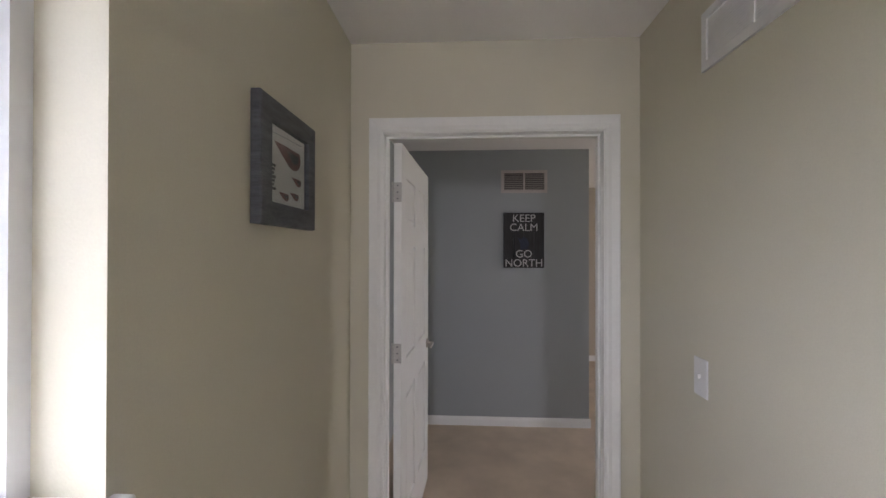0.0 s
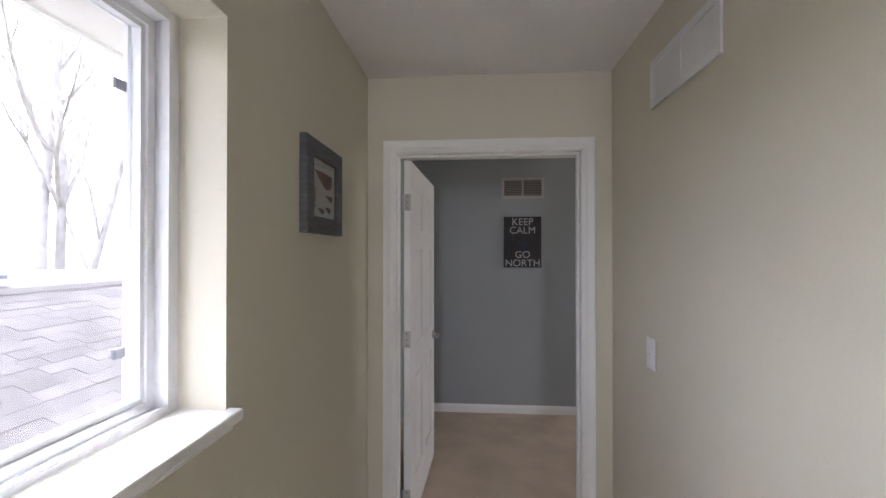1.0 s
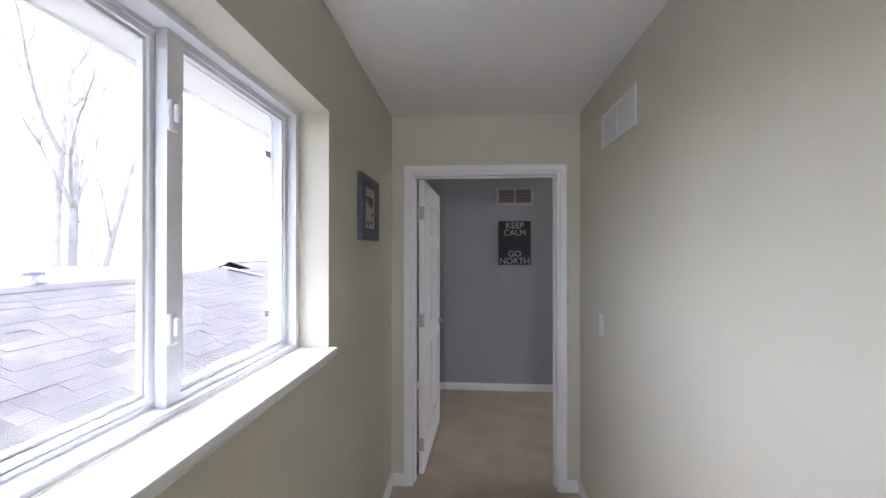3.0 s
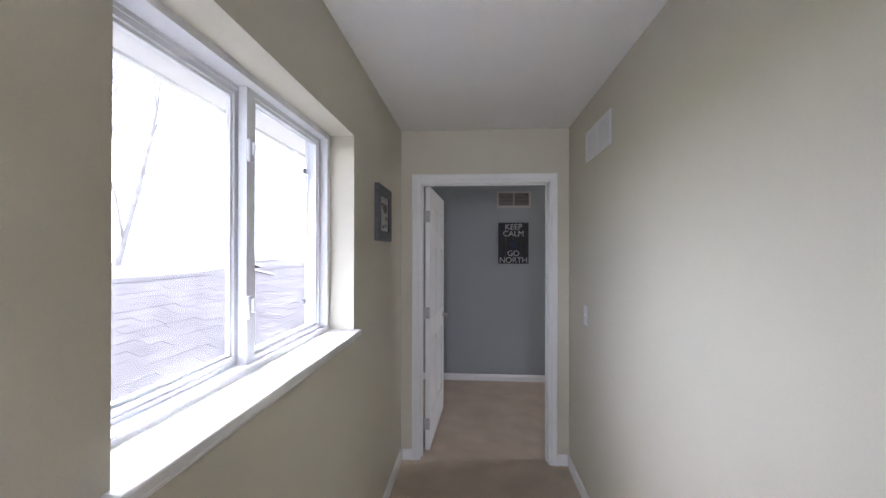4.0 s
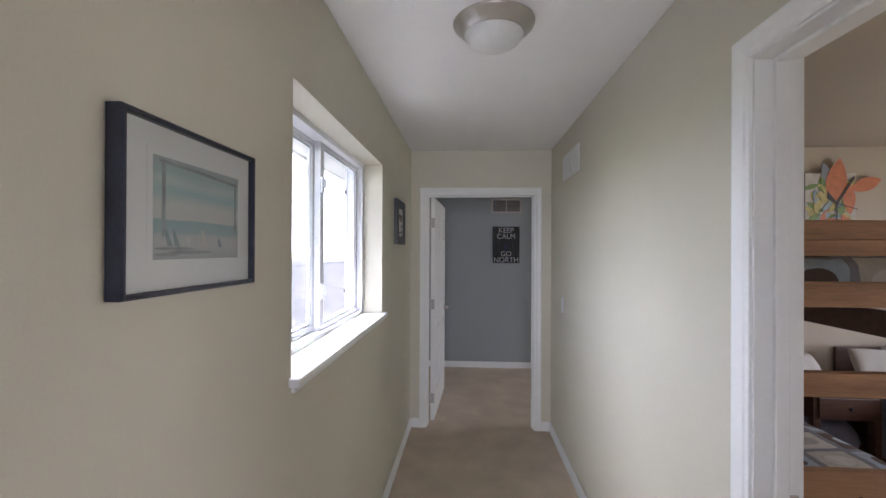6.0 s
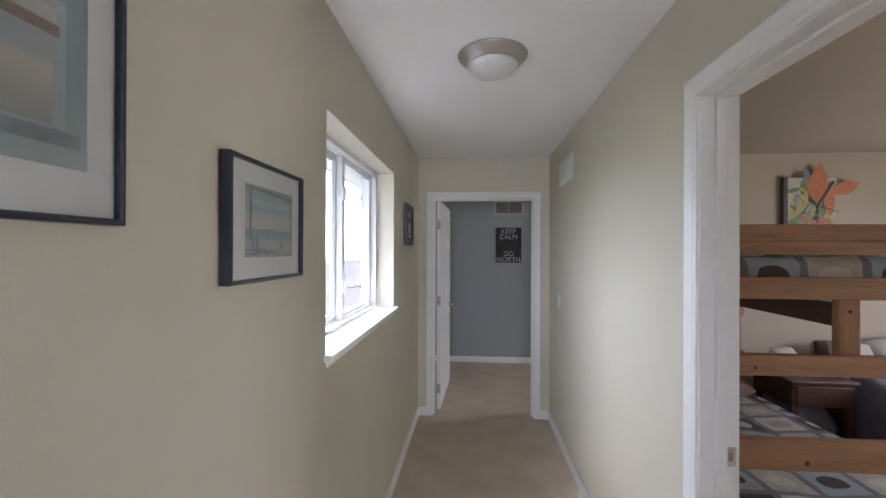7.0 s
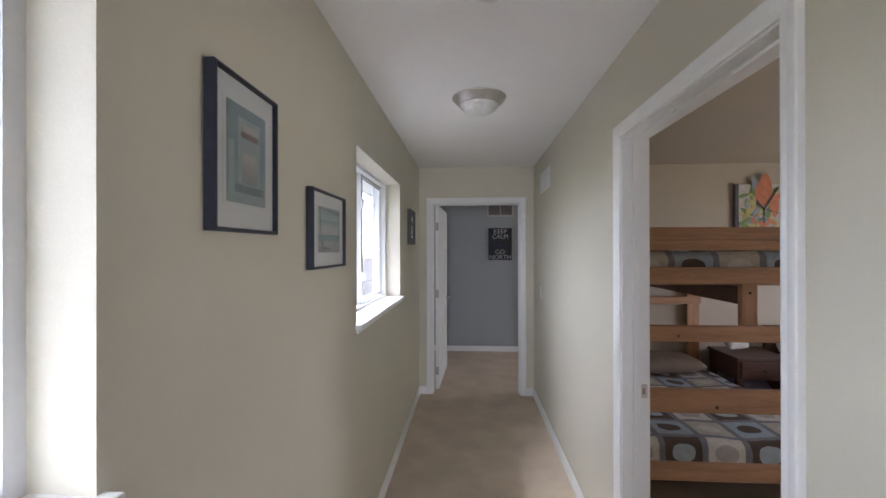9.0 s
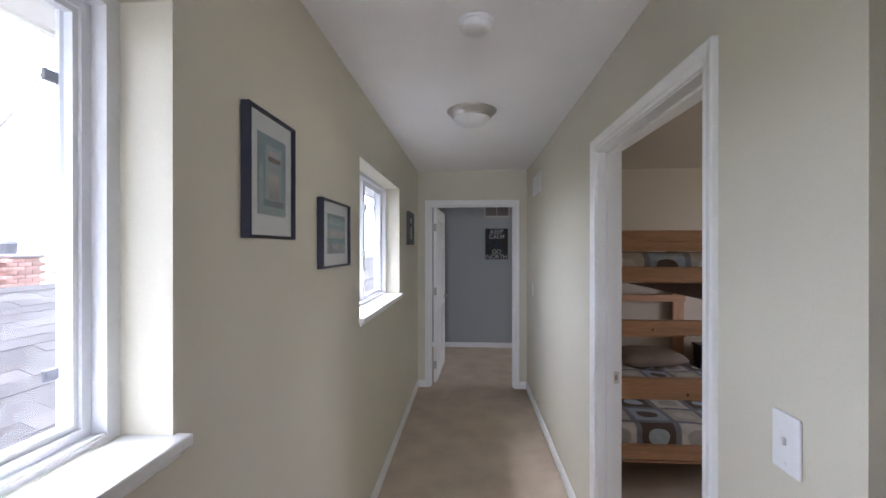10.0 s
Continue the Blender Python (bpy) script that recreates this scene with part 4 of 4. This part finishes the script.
def bunk_bed():
    t = thing("bunk_bed", (0, 0, 0), "honey pine bunk bed with wide flat boards", "bunk bed")
    X0, X1, Y0, Y1 = 1.40, 2.88, -2.10, -0.04

    def board(name, x0, x1, y0, y1, z0, z1, m=M_PINE):
        return part(name, box(x0, x1, y0, y1, z0, z1, 0.005), m, t)

    for x in (X0, X1 - 0.09):
        board("post", x, x + 0.09, Y0 + 0.0405, Y0 + 0.08, 0, 1.66, M_PINEV)
        board("post", x - 0.03, x + 0.09, Y1 - 0.04, Y1, 0, 1.66, M_PINEV)
    board("guard_rail", X0, X1, Y0, Y0 + 0.04, 1.549, 1.607)
    g2 = board("guard_rail", X0, X1, Y0 + 0.002, Y0 + 0.04, 1.608, 1.677)
    board("end_rail", X0, X1, Y0, Y0 + 0.04, 1.364, 1.455)
    r3 = board("lower_guard_rail", X0, X1, Y0, Y0 + 0.04, 1.042, 1.13)
    r4 = board("footboard_rail", X0, X1, Y0, Y0 + 0.04, 0.649, 0.779)
    board("bottom_rail", X0, X1, Y0, Y0 + 0.04, 0.285, 0.367)
    board("centre_post", 2.062, 2.150, Y0 + 0.0405, Y0 + 0.08, 1.05, 1.45, M_PINEV)
    for z0, z1 in ((1.42, 1.6), (1.0, 1.075), (0.62, 0.70), (0.25, 0.38)):
        board("headboard_rail", X0, X1 - 0.005, Y1 - 0.085, Y1 - 0.045, z0, z1)
    # the shadow on this beam is put into its dark walnut colour
    part("support_beam", box(2.085, 2.125, Y0 + 0.085, Y1 - 0.09, 1.238, 1.339, 0.004), M_WALNUT, t, "beam under the top bunk, its shade put into dark wood")
    for x in (X0, X1 - 0.04):
        part("side_rail", box(x, x + 0.038, Y0 + 0.085, Y1 - 0.045, 1.305, 1.36, 0.005), M_PINE, t)
        board("side_rail", x, x + 0.038, Y0 + 0.085, Y1 - 0.045, 0.12, 0.26)
    for i in range(9):
        y = Y0 + 0.2 + i * 0.21
        board("slat", X0 + 0.04, X1 - 0.042, y, y + 0.08, 1.34, 1.358)
        board("slat", X0 + 0.04, X1 - 0.042, y, y + 0.08, 0.165, 0.183)
    for x, z, r, host in ((1.905, 0.684, 0.010, r4), (2.35, 1.64, 0.012, g2), (1.70, 1.075, 0.007, r3)):
        bm = lathe([(0, 0.0012), (r, 0.0006), (r, 0)], 12)
        bmesh.ops.rotate(bm, verts=bm.verts, matrix=Matrix.Rotation(radians(90), 3, "X"))
        bmesh.ops.translate(bm, verts=bm.verts, vec=(x, Y0 + (0.002 if host is g2 else 0) - 0.0002, z))
        part("knot", bm, M_KNOT, host)
    bm = lathe([(0, 0.002), (0.008, 0.001), (0.008, 0)], 12)
    bmesh.ops.rotate(bm, verts=bm.verts, matrix=Matrix.Rotation(radians(90), 3, "X"))
    bmesh.ops.translate(bm, verts=bm.verts, vec=(2.106, Y0 + 0.0404, 1.31))
    part("bolt", bm, M_BLACKP, t)
    return t


bunk_bed()
tagged(link("mattress", box(1.44, 2.83, -1.96, -0.13, 1.359, 1.47, 0.02), M_GREYCLOTH), "grey mattress on the top bunk", "mattress")
tagged(link("mattress", box(1.445, 2.825, -1.88, -0.13, 0.184, 0.34, 0.02), M_GREYCLOTH), "grey mattress on the lower bunk", "mattress")
bedspread("bedspread", 1.495, 2.785, -2.035, -0.13, 1.365, 1.54, M_QUILT, "bedspread with brown, blue and cream squares, top bunk", 0.13, 0.03, (-0.235, 0.27))
bedspread("bedspread", 1.435, 2.835, -1.90, -0.13, 0.195, 0.405, M_QUILT, "bedspread with brown, blue and cream squares, lower bunk", 0.06, 0.016, (-0.307, -0.03))
cushion("pillow", 0.68, 0.46, 0.17, M_BROWNCLOTH, (2.36, -0.40, 0.40), 6, "brown cotton pillow on the lower bunk", "pillow")

# nightstand
t = thing("nightstand", (2.96, -0.56, 0), "dark walnut nightstand with one drawer", "nightstand")
part("top", box(-0.015, 0.475, -0.015, 0.46, 0.55, 0.574, 0.005), M_WALNUT, t)
part("body", box(0, 0.46, 0.006, 0.45, 0.37, 0.549, 0.003), M_WALNUT, t)
dr = part("drawer_front", box(0.03, 0.43, -0.008, 0.005, 0.39, 0.53, 0.004), M_WALNUT, t)
kb = lathe([(0, 0.024), (0.012, 0.022), (0.014, 0.014), (0.006, 0.008), (0.006, 0)], 16)
bmesh.ops.rotate(kb, verts=kb.verts, matrix=Matrix.Rotation(radians(90), 3, "X"))
bmesh.ops.translate(kb, verts=kb.verts, vec=(0.23, -0.008, 0.46))
part("knob", kb, M_BLACKP, dr, "", True)
for lx in (0, 0.41):
    for ly in (0.006, 0.40):
        part("leg", box(lx, lx + 0.05, ly, ly + 0.05, 0, 0.369, 0.004), M_WALNUT, t)
cushion("folded_cloth", 0.27, 0.19, 0.10, M_SHEET, (3.07, -0.27, 0.66), 24, "crumpled white cloth on the nightstand", "cloth", 58)
cushion("bag", 0.36, 0.30, 0.34, M_BLUECLOTH, (3.2, -0.33, 0.0), 10, "soft slate-blue bag under the nightstand", "bag")

# second bed
t = thing("bed", (0, 0, 0), "low bed covered by a slate-blue comforter", "bed")
part("base", box(3.56, 4.95, -1.96, -0.03, 0, 0.30, 0.02), M_WALNUT, t)
part("headboard", box(3.54, 4.97, -0.029, -0.004, 0, 0.78, 0.01), M_WALNUT, t)
tagged(link("mattress", box(3.56, 4.95, -1.96, -0.035, 0.301, 0.50, 0.04), M_SHEET), "white mattress on the second bed", "mattress")
bedspread("comforter", 3.52, 4.99, -2.0, -0.36, 0.06, 0.57, M_BLUECLOTH, "rumpled slate-blue comforter on the second bed", 3.0, 0.075)
cushion("pillow", 0.60, 0.40, 0.15, M_SHEET, (4.10, -0.21, 0.63), 3, "white pillow propped on the second bed's headboard", "pillow", 34)
cushion("pillow", 0.30, 0.28, 0.10, M_SHEET, (3.64, -0.24, 0.66), -12, "small white pillow leaning on the second bed", "pillow", 55)

# painted canvas with a cut-out insect in orange on it
t = thing("wall_ornament", (3.27, 0.0, 1.76), "painted garden canvas with orange cut-out wings", "wall ornament")
part("panel", box(0.02, 0.42, -0.045, -0.001, 0, 0.455, 0.004), M_SAND, t)
# dark strip stands for the shaded left side of the canvas
part("side_strip", box(-0.014, 0.0195, -0.045, -0.001, 0, 0.46, 0.001), M_RUSTIC, t)
rr = random.Random(4)
for i in range(84):
    cx, cz, r = rr.uniform(0.06, 0.38), rr.uniform(0.03, 0.40), rr.uniform(0.018, 0.040)
    an = rr.uniform(0, math.pi)
    pts = [(cx + r * (1.5 * math.cos(q) * math.cos(an) - 0.55 * math.sin(q) * math.sin(an)), cz + r * (1.5 * math.cos(q) * math.sin(an) + 0.55 * math.sin(q) * math.cos(an)))
           for q in [2 * math.pi * k / 14 for k in range(14)]]
    low = cz < 0.16
    m = (M_YELLOW, M_ORANGE, M_SKYBLUE, M_GREEN)[i % 4] if low else (M_YELLOW, M_GREEN, M_YELLOW, M_YELLOW, M_SKYBLUE)[i % 5]
    part("painted_leaf", plate(pts, 0.0006 + 0.0001 * i, "y", -0.045), m, t)


def petal(x0, z0, x1, z1, w, bulge):
    """An outline from root to pointed tip; bulge below one brings the widest place nearer the root."""
    dx, dz = x1 - x0, z1 - z0
    ln = math.hypot(dx, dz)
    side = [(f, w * math.sin(math.pi * f ** bulge) ** 0.85) for f in [k / 13 for k in range(14)]]
    return [(x0 + dx * f - dz / ln * a, z0 + dz * f + dx / ln * a) for f, a in side + [(f, -a) for f, a in side[-2:0:-1]]]


for x0, z0, x1, z1, wd, bulge, yy, m, lb in (
        (0.22, 0.30, 0.155, 0.545, 0.042, 0.9, -0.0500, M_GREYCLOTH, "grey-blue cut-out wing"),
        (0.235, 0.215, 0.285, 0.575, 0.082, 0.85, -0.0525, M_ORANGE, "orange cut-out upper wing"),
        (0.35, 0.31, 0.605, 0.40, 0.055, 1.15, -0.0525, M_ORANGE, "orange cut-out side wing"),
        (0.345, 0.37, 0.365, 0.11, 0.050, 0.9, -0.0550, M_ORANGE, "orange cut-out lower wing")):
    part("wing", plate(petal(x0, z0, x1, z1, wd, bulge), 0.002, "y", yy), m, t, lb)
for pts in ([(0.245, 0.20), (0.262, 0.19), (0.40, 0.415), (0.385, 0.425)], [(0.18, 0.25), (0.25, 0.195), (0.258, 0.208), (0.188, 0.30)], [(0.25, 0.20), (0.265, 0.20), (0.262, 0.06), (0.25, 0.06)],
            [(0.26, 0.20), (0.42, 0.15), (0.42, 0.155), (0.262, 0.207)]):
    part("dark_stem", plate(pts, 0.002, "y", -0.0573), M_BLACKP, t)

# ---- outside ----
structure("ground", box(-2500, 2500, -2500, 2500, -3.2, -3.0), M_LAWN, "winter lawn round the house", "ground")
RIDGE_X, RIDGE_Z, PITCH = -4.2, 1.15, 0.36
t = thing("garage_roof", (0, 0, 0), "low grey asphalt-shingled roof below the windows", "roof")
sl = math.hypot(1, PITCH)
eave_x = -0.32
deck = sweep([(0, 0), (0, -0.1), (1, -0.1), (1, 0)],
             [((RIDGE_X, -24, RIDGE_Z), (eave_x - RIDGE_X, 0, -PITCH * (eave_x - RIDGE_X)), (0, 0, 1)), ((RIDGE_X, 24, RIDGE_Z), (eave_x - RIDGE_X, 0, -PITCH * (eave_x - RIDGE_X)), (0, 0, 1))])
part("roof_deck", deck, M_ROOFBASE, t)
deck = sweep([(0, 0), (0, -0.1), (1, -0.1), (1, 0)],
             [((RIDGE_X - 0.001, -24, RIDGE_Z), (-5, 0, -PITCH * 5), (0, 0, 1)), ((RIDGE_X - 0.001, 24, RIDGE_Z), (-5, 0, -PITCH * 5), (0, 0, 1))])
part("roof_deck", deck, M_ROOFBASE, t)
part("ridge_cap", sweep([(-0.13, -0.036), (0, 0.012), (0.13, -0.036), (0.13, -0.05), (0, -0.002), (-0.13, -0.05)],
                        [((RIDGE_X, -12, RIDGE_Z + 0.004), (1, 0, 0), (0, 0, 1)), ((RIDGE_X, 24, RIDGE_Z + 0.004), (1, 0, 0), (0, 0, 1))]), M_SHINGLE, t)
part("gable_wall", box(-9.0, -0.5, 23.7, 23.8, -3, -0.9), M_SIDING, t)
# cross gable with a pale edge board, and a higher roof behind it
def slab(corners, thick=0.015):
    bm = bmesh.new()
    top = [bm.verts.new(c) for c in corners]
    low = [bm.verts.new((c[0], c[1], c[2] - thick)) for c in corners]
    bm.faces.new(top)
    bm.faces.new(low[::-1])
    k = len(corners)
    for i in range(k):
        bm.faces.new((top[i], low[i], low[(i + 1) % k], top[(i + 1) % k]))
    bmesh.ops.recalc_face_normals(bm, faces=bm.faces[:])
    return bm


t2 = thing("cross_gable", (0, 0, 0), "small shingled cross gable with a pale edge", "roof")
part("roof_slope", slab([(-4.2, 3.75, 1.155), (-4.1, 4.85, 1.235), (-7.5, 4.85, 1.235), (-7.5, 3.2, 0.9)]), M_SHINGLE, t2)
part("roof_slope", slab([(-4.1, 4.86, 1.235), (-3.82, 5.60, 1.055), (-7.5, 5.9, 0.98), (-7.5, 4.86, 1.235)]), M_SHINGLE, t2)
part("roof_slope", slab([(-4.19, 3.80, 1.153), (-4.08, 4.85, 1.231), (-3.84, 5.57, 1.056), (-3.60, 5.40, 0.946), (-3.60, 4.20, 0.946)], 0.01), M_SHINGLE, t2)
part("edge_board", slab([(-4.02, 4.80, 1.246), (-3.76, 5.62, 1.050), (-3.90, 5.66, 1.058), (-4.16, 4.84, 1.256)], 0.03), M_SIDING, t2)
t3 = thing("rear_roof", (0, 0, 0), "grey shingled hip roof behind the cross gable", "roof")
part("roof_slope", slab([(-5.0, 6.5, 1.29), (-5.0, 8.2, 1.30), (-5.0, 10.4, 1.175), (-2.6, 10.4, 0.60), (-2.6, 6.5, 0.60)]), M_SHINGLE, t3)
part("roof_slope", slab([(-5.01, 6.5, 1.29), (-5.01, 8.2, 1.30), (-5.01, 10.4, 1.175), (-7.5, 10.4, 0.4), (-7.5, 6.5, 0.4)]), M_SHINGLE, t3)
part("ridge_cap", slab([(-5.1, 6.48, 1.272), (-5.0, 6.48, 1.306), (-4.9, 6.48, 1.272), (-4.9, 8.2, 1.282), (-5.0, 8.2, 1.316), (-5.1, 8.2, 1.282)], 0.012), M_SHINGLE, t3)
# eave over the windows
structure("eave", box(-0.66, -0.211, -9, 6, 2.226, 2.256), M_SIDING, "white boarded soffit over the windows", "eave")
structure("fascia", box(-0.685, -0.661, -9, 6, 2.214, 2.38), M_SIDING, "white fascia board along the eave", "eave")

# chimney beyond the ridge
t = thing("chimney", (-6.4, 1.145, 0.24), "red brick chimney with a dark cap", "chimney")
part("mortar_core", box(-0.235, 0.235, -0.285, 0.285, 0, 1.19), M_MORTAR, t)
bl = bpy.data.meshes.new("brick")
bb = box(-0.098, 0.098, -0.045, 0.045, -0.028, 0.028, 0.004, seg=1)
bb.to_mesh(bl)
bb.free()
bl.materials.append(M_BRICK)
for k in range(14):
    z = 0.4 + k * 0.062
    off = 0.1 if k % 2 else 0.0
    for side in (0, 1):
        for i in range(3):
            o = new("brick", bl)
            o.parent = t
            if side == 0:
                o.matrix_basis = pose(0.2, -0.205 + i * 0.205 + off - 0.05, z, 0, 0, 90)
            else:
                o.matrix_basis = pose(-0.19 + i * 0.205 - off + 0.03, -0.25, z, 0, 0, 0)
part("cap", box(-0.27, 0.27, -0.33, 0.33, 1.19, 1.24, 0.01), M_MORTAR, t)
part("flue", lathe([(0, 1.24), (0.11, 1.24), (0.12, 1.32), (0.13, 1.4), (0.10, 1.45), (0, 1.45)], 20), M_RUSTIC, t)
for px, py, s in ((-6.1, 1.75, 0.9), (-6.5, 3.5, 1.0)):
    t = thing("roof_vent", (px, py, 0.45), "small metal roof vent beyond the ridge", "roof vent", "roof vents")
    part("pipe", lathe([(0, 0), (0.06, 0), (0.06, 0.72), (0, 0.72)], 14), M_NICKEL, t)
    part("hood", lathe([(0.0, 0.70), (0.15, 0.70), (0.14, 0.76), (0.07, 0.80), (0, 0.81)], 16), M_RUSTIC, t)


def bare_tree(place, height, radius, seed, lean=(0, 0)):
    rt = random.Random(seed)
    t = thing("bare_tree", place, "leafless grey tree behind the garage roof", "tree", "bare trees")
    trunk, crown = bmesh.new(), bmesh.new()

    def limb(bm, p, d, length, r, depth):
        steps = 9 if depth == 0 else 6
        sides = 8 if depth == 0 else (6 if depth == 1 else 4)
        rings, q, dirn, spots = [], Vector(p), Vector(d).normalized(), []
        for i in range(steps + 1):
            f = i / steps
            rad = r * (1 - 0.72 * f) if depth == 0 else r * (1 - 0.85 * f)
            side = dirn.orthogonal().normalized()
            up = dirn.cross(side)
            rings.append([bm.verts.new(q + rad * (side * math.cos(2 * math.pi * k / sides) + up * math.sin(2 * math.pi * k / sides))) for k in range(sides)])
            spots.append((q.copy(), dirn.copy(), rad, f))
            dirn = (dirn + Vector((rt.uniform(-1, 1), rt.uniform(-1, 1), rt.uniform(-0.5, 0.8))) * (0.10 if depth == 0 else 0.2)).normalized()
            q += dirn * length / steps
        for a, b in zip(rings, rings[1:]):
            for k in range(sides):
                bm.faces.new((a[k], a[(k + 1) % sides], b[(k + 1) % sides], b[k]))
        if depth >= 4:
            return
        n = (9, 6, 5, 3)[depth]
        for _ in range(n):
            lo = 0.35 if depth == 0 else 0.2
            c, dr, rad, f = spots[min(steps, int(rt.uniform(lo, 1.0) * steps + 0.5))]
            out = Vector((rt.uniform(-1, 1), rt.uniform(-1, 1), rt.uniform(0.0, 1.0))).normalized()
            nd = (dr * 0.75 + out * 0.75).normalized()
            limb(crown, c, nd, length * rt.uniform(0.32, 0.55), max(0.006, rad * 0.6), depth + 1)

    limb(trunk, (0, 0, 0), (lean[0], lean[1], 1), height, radius, 0)
    part("trunk", trunk, M_BARK, t, "", True)
    part("crown", crown, M_BARK, t, "bare branching twigs")
    return t


for px, py, h, r, sd, ln in ((-13.0, 9.9, 14.5, 0.24, 3, (0.0, 0.02)), (-13.1, 10.5, 13.5, 0.2, 8, (-0.04, 0.05)), (-12.6, 10.7, 11.0, 0.15, 15, (0.03, 0.08)),
                             (-14.5, 6.2, 13.0, 0.2, 21, (0.02, 0)), (-15.5, 7.8, 12.0, 0.16, 33, (0.0, -0.03))):
    bare_tree((px, py, -3.0), h, r, sd, ln)

# shingles: the courses nearest the windows as pieces, the rest joined
COURSE = 0.145
ang = math.atan(PITCH)
TABS = []
for tab, lift in ((0.17, 0.004), (0.27, 0.005), (0.40, 0.0045)):
    sm = bpy.data.meshes.new("shingle")
    sb = box(-0.08, 0.08, -tab / 2 + 0.001, tab / 2 - 0.001, 0.0, lift)
    sb.to_mesh(sm)
    sb.free()
    sm.materials.append(M_SHINGLE)
    TABS.append((tab, sm))
total = (eave_x - RIDGE_X) * sl
made = 0
rs = random.Random(11)
roof = bpy.data.objects["garage_roof"]
verts, faces = [], []
for c in range(int(total / COURSE)):
    s = 0.09 + c * COURSE
    cx, cz = RIDGE_X + s / sl, RIDGE_Z - PITCH * s / sl + 0.002
    y = -8.0 - rs.uniform(0, 0.4)
    while y < 23.0:
        tab, sm = rs.choice(TABS)
        m = pose(cx, y + tab / 2, cz, 0, math.degrees(ang) - 0.7, 0) @ pose(0, 0, rs.uniform(0, 0.003), 0, 0, 0)
        y += tab
        if -1.6 < y < 2.6 and 6 <= c < 26 and made < 300:
            o = new("shingle", sm)
            o.parent = roof
            o.matrix_basis = m
            made += 1
        else:
            base = len(verts)
            verts += [m @ v.co for v in sm.vertices]
            faces += [[base + i for i in p.vertices] for p in sm.polygons]
me = bpy.data.meshes.new("shingle_field")
me.from_pydata([tuple(v) for v in verts], [], faces)
me.materials.append(M_SHINGLE)
o = new("shingle_field", me)
o.parent = roof
o["kind"] = "stuff"
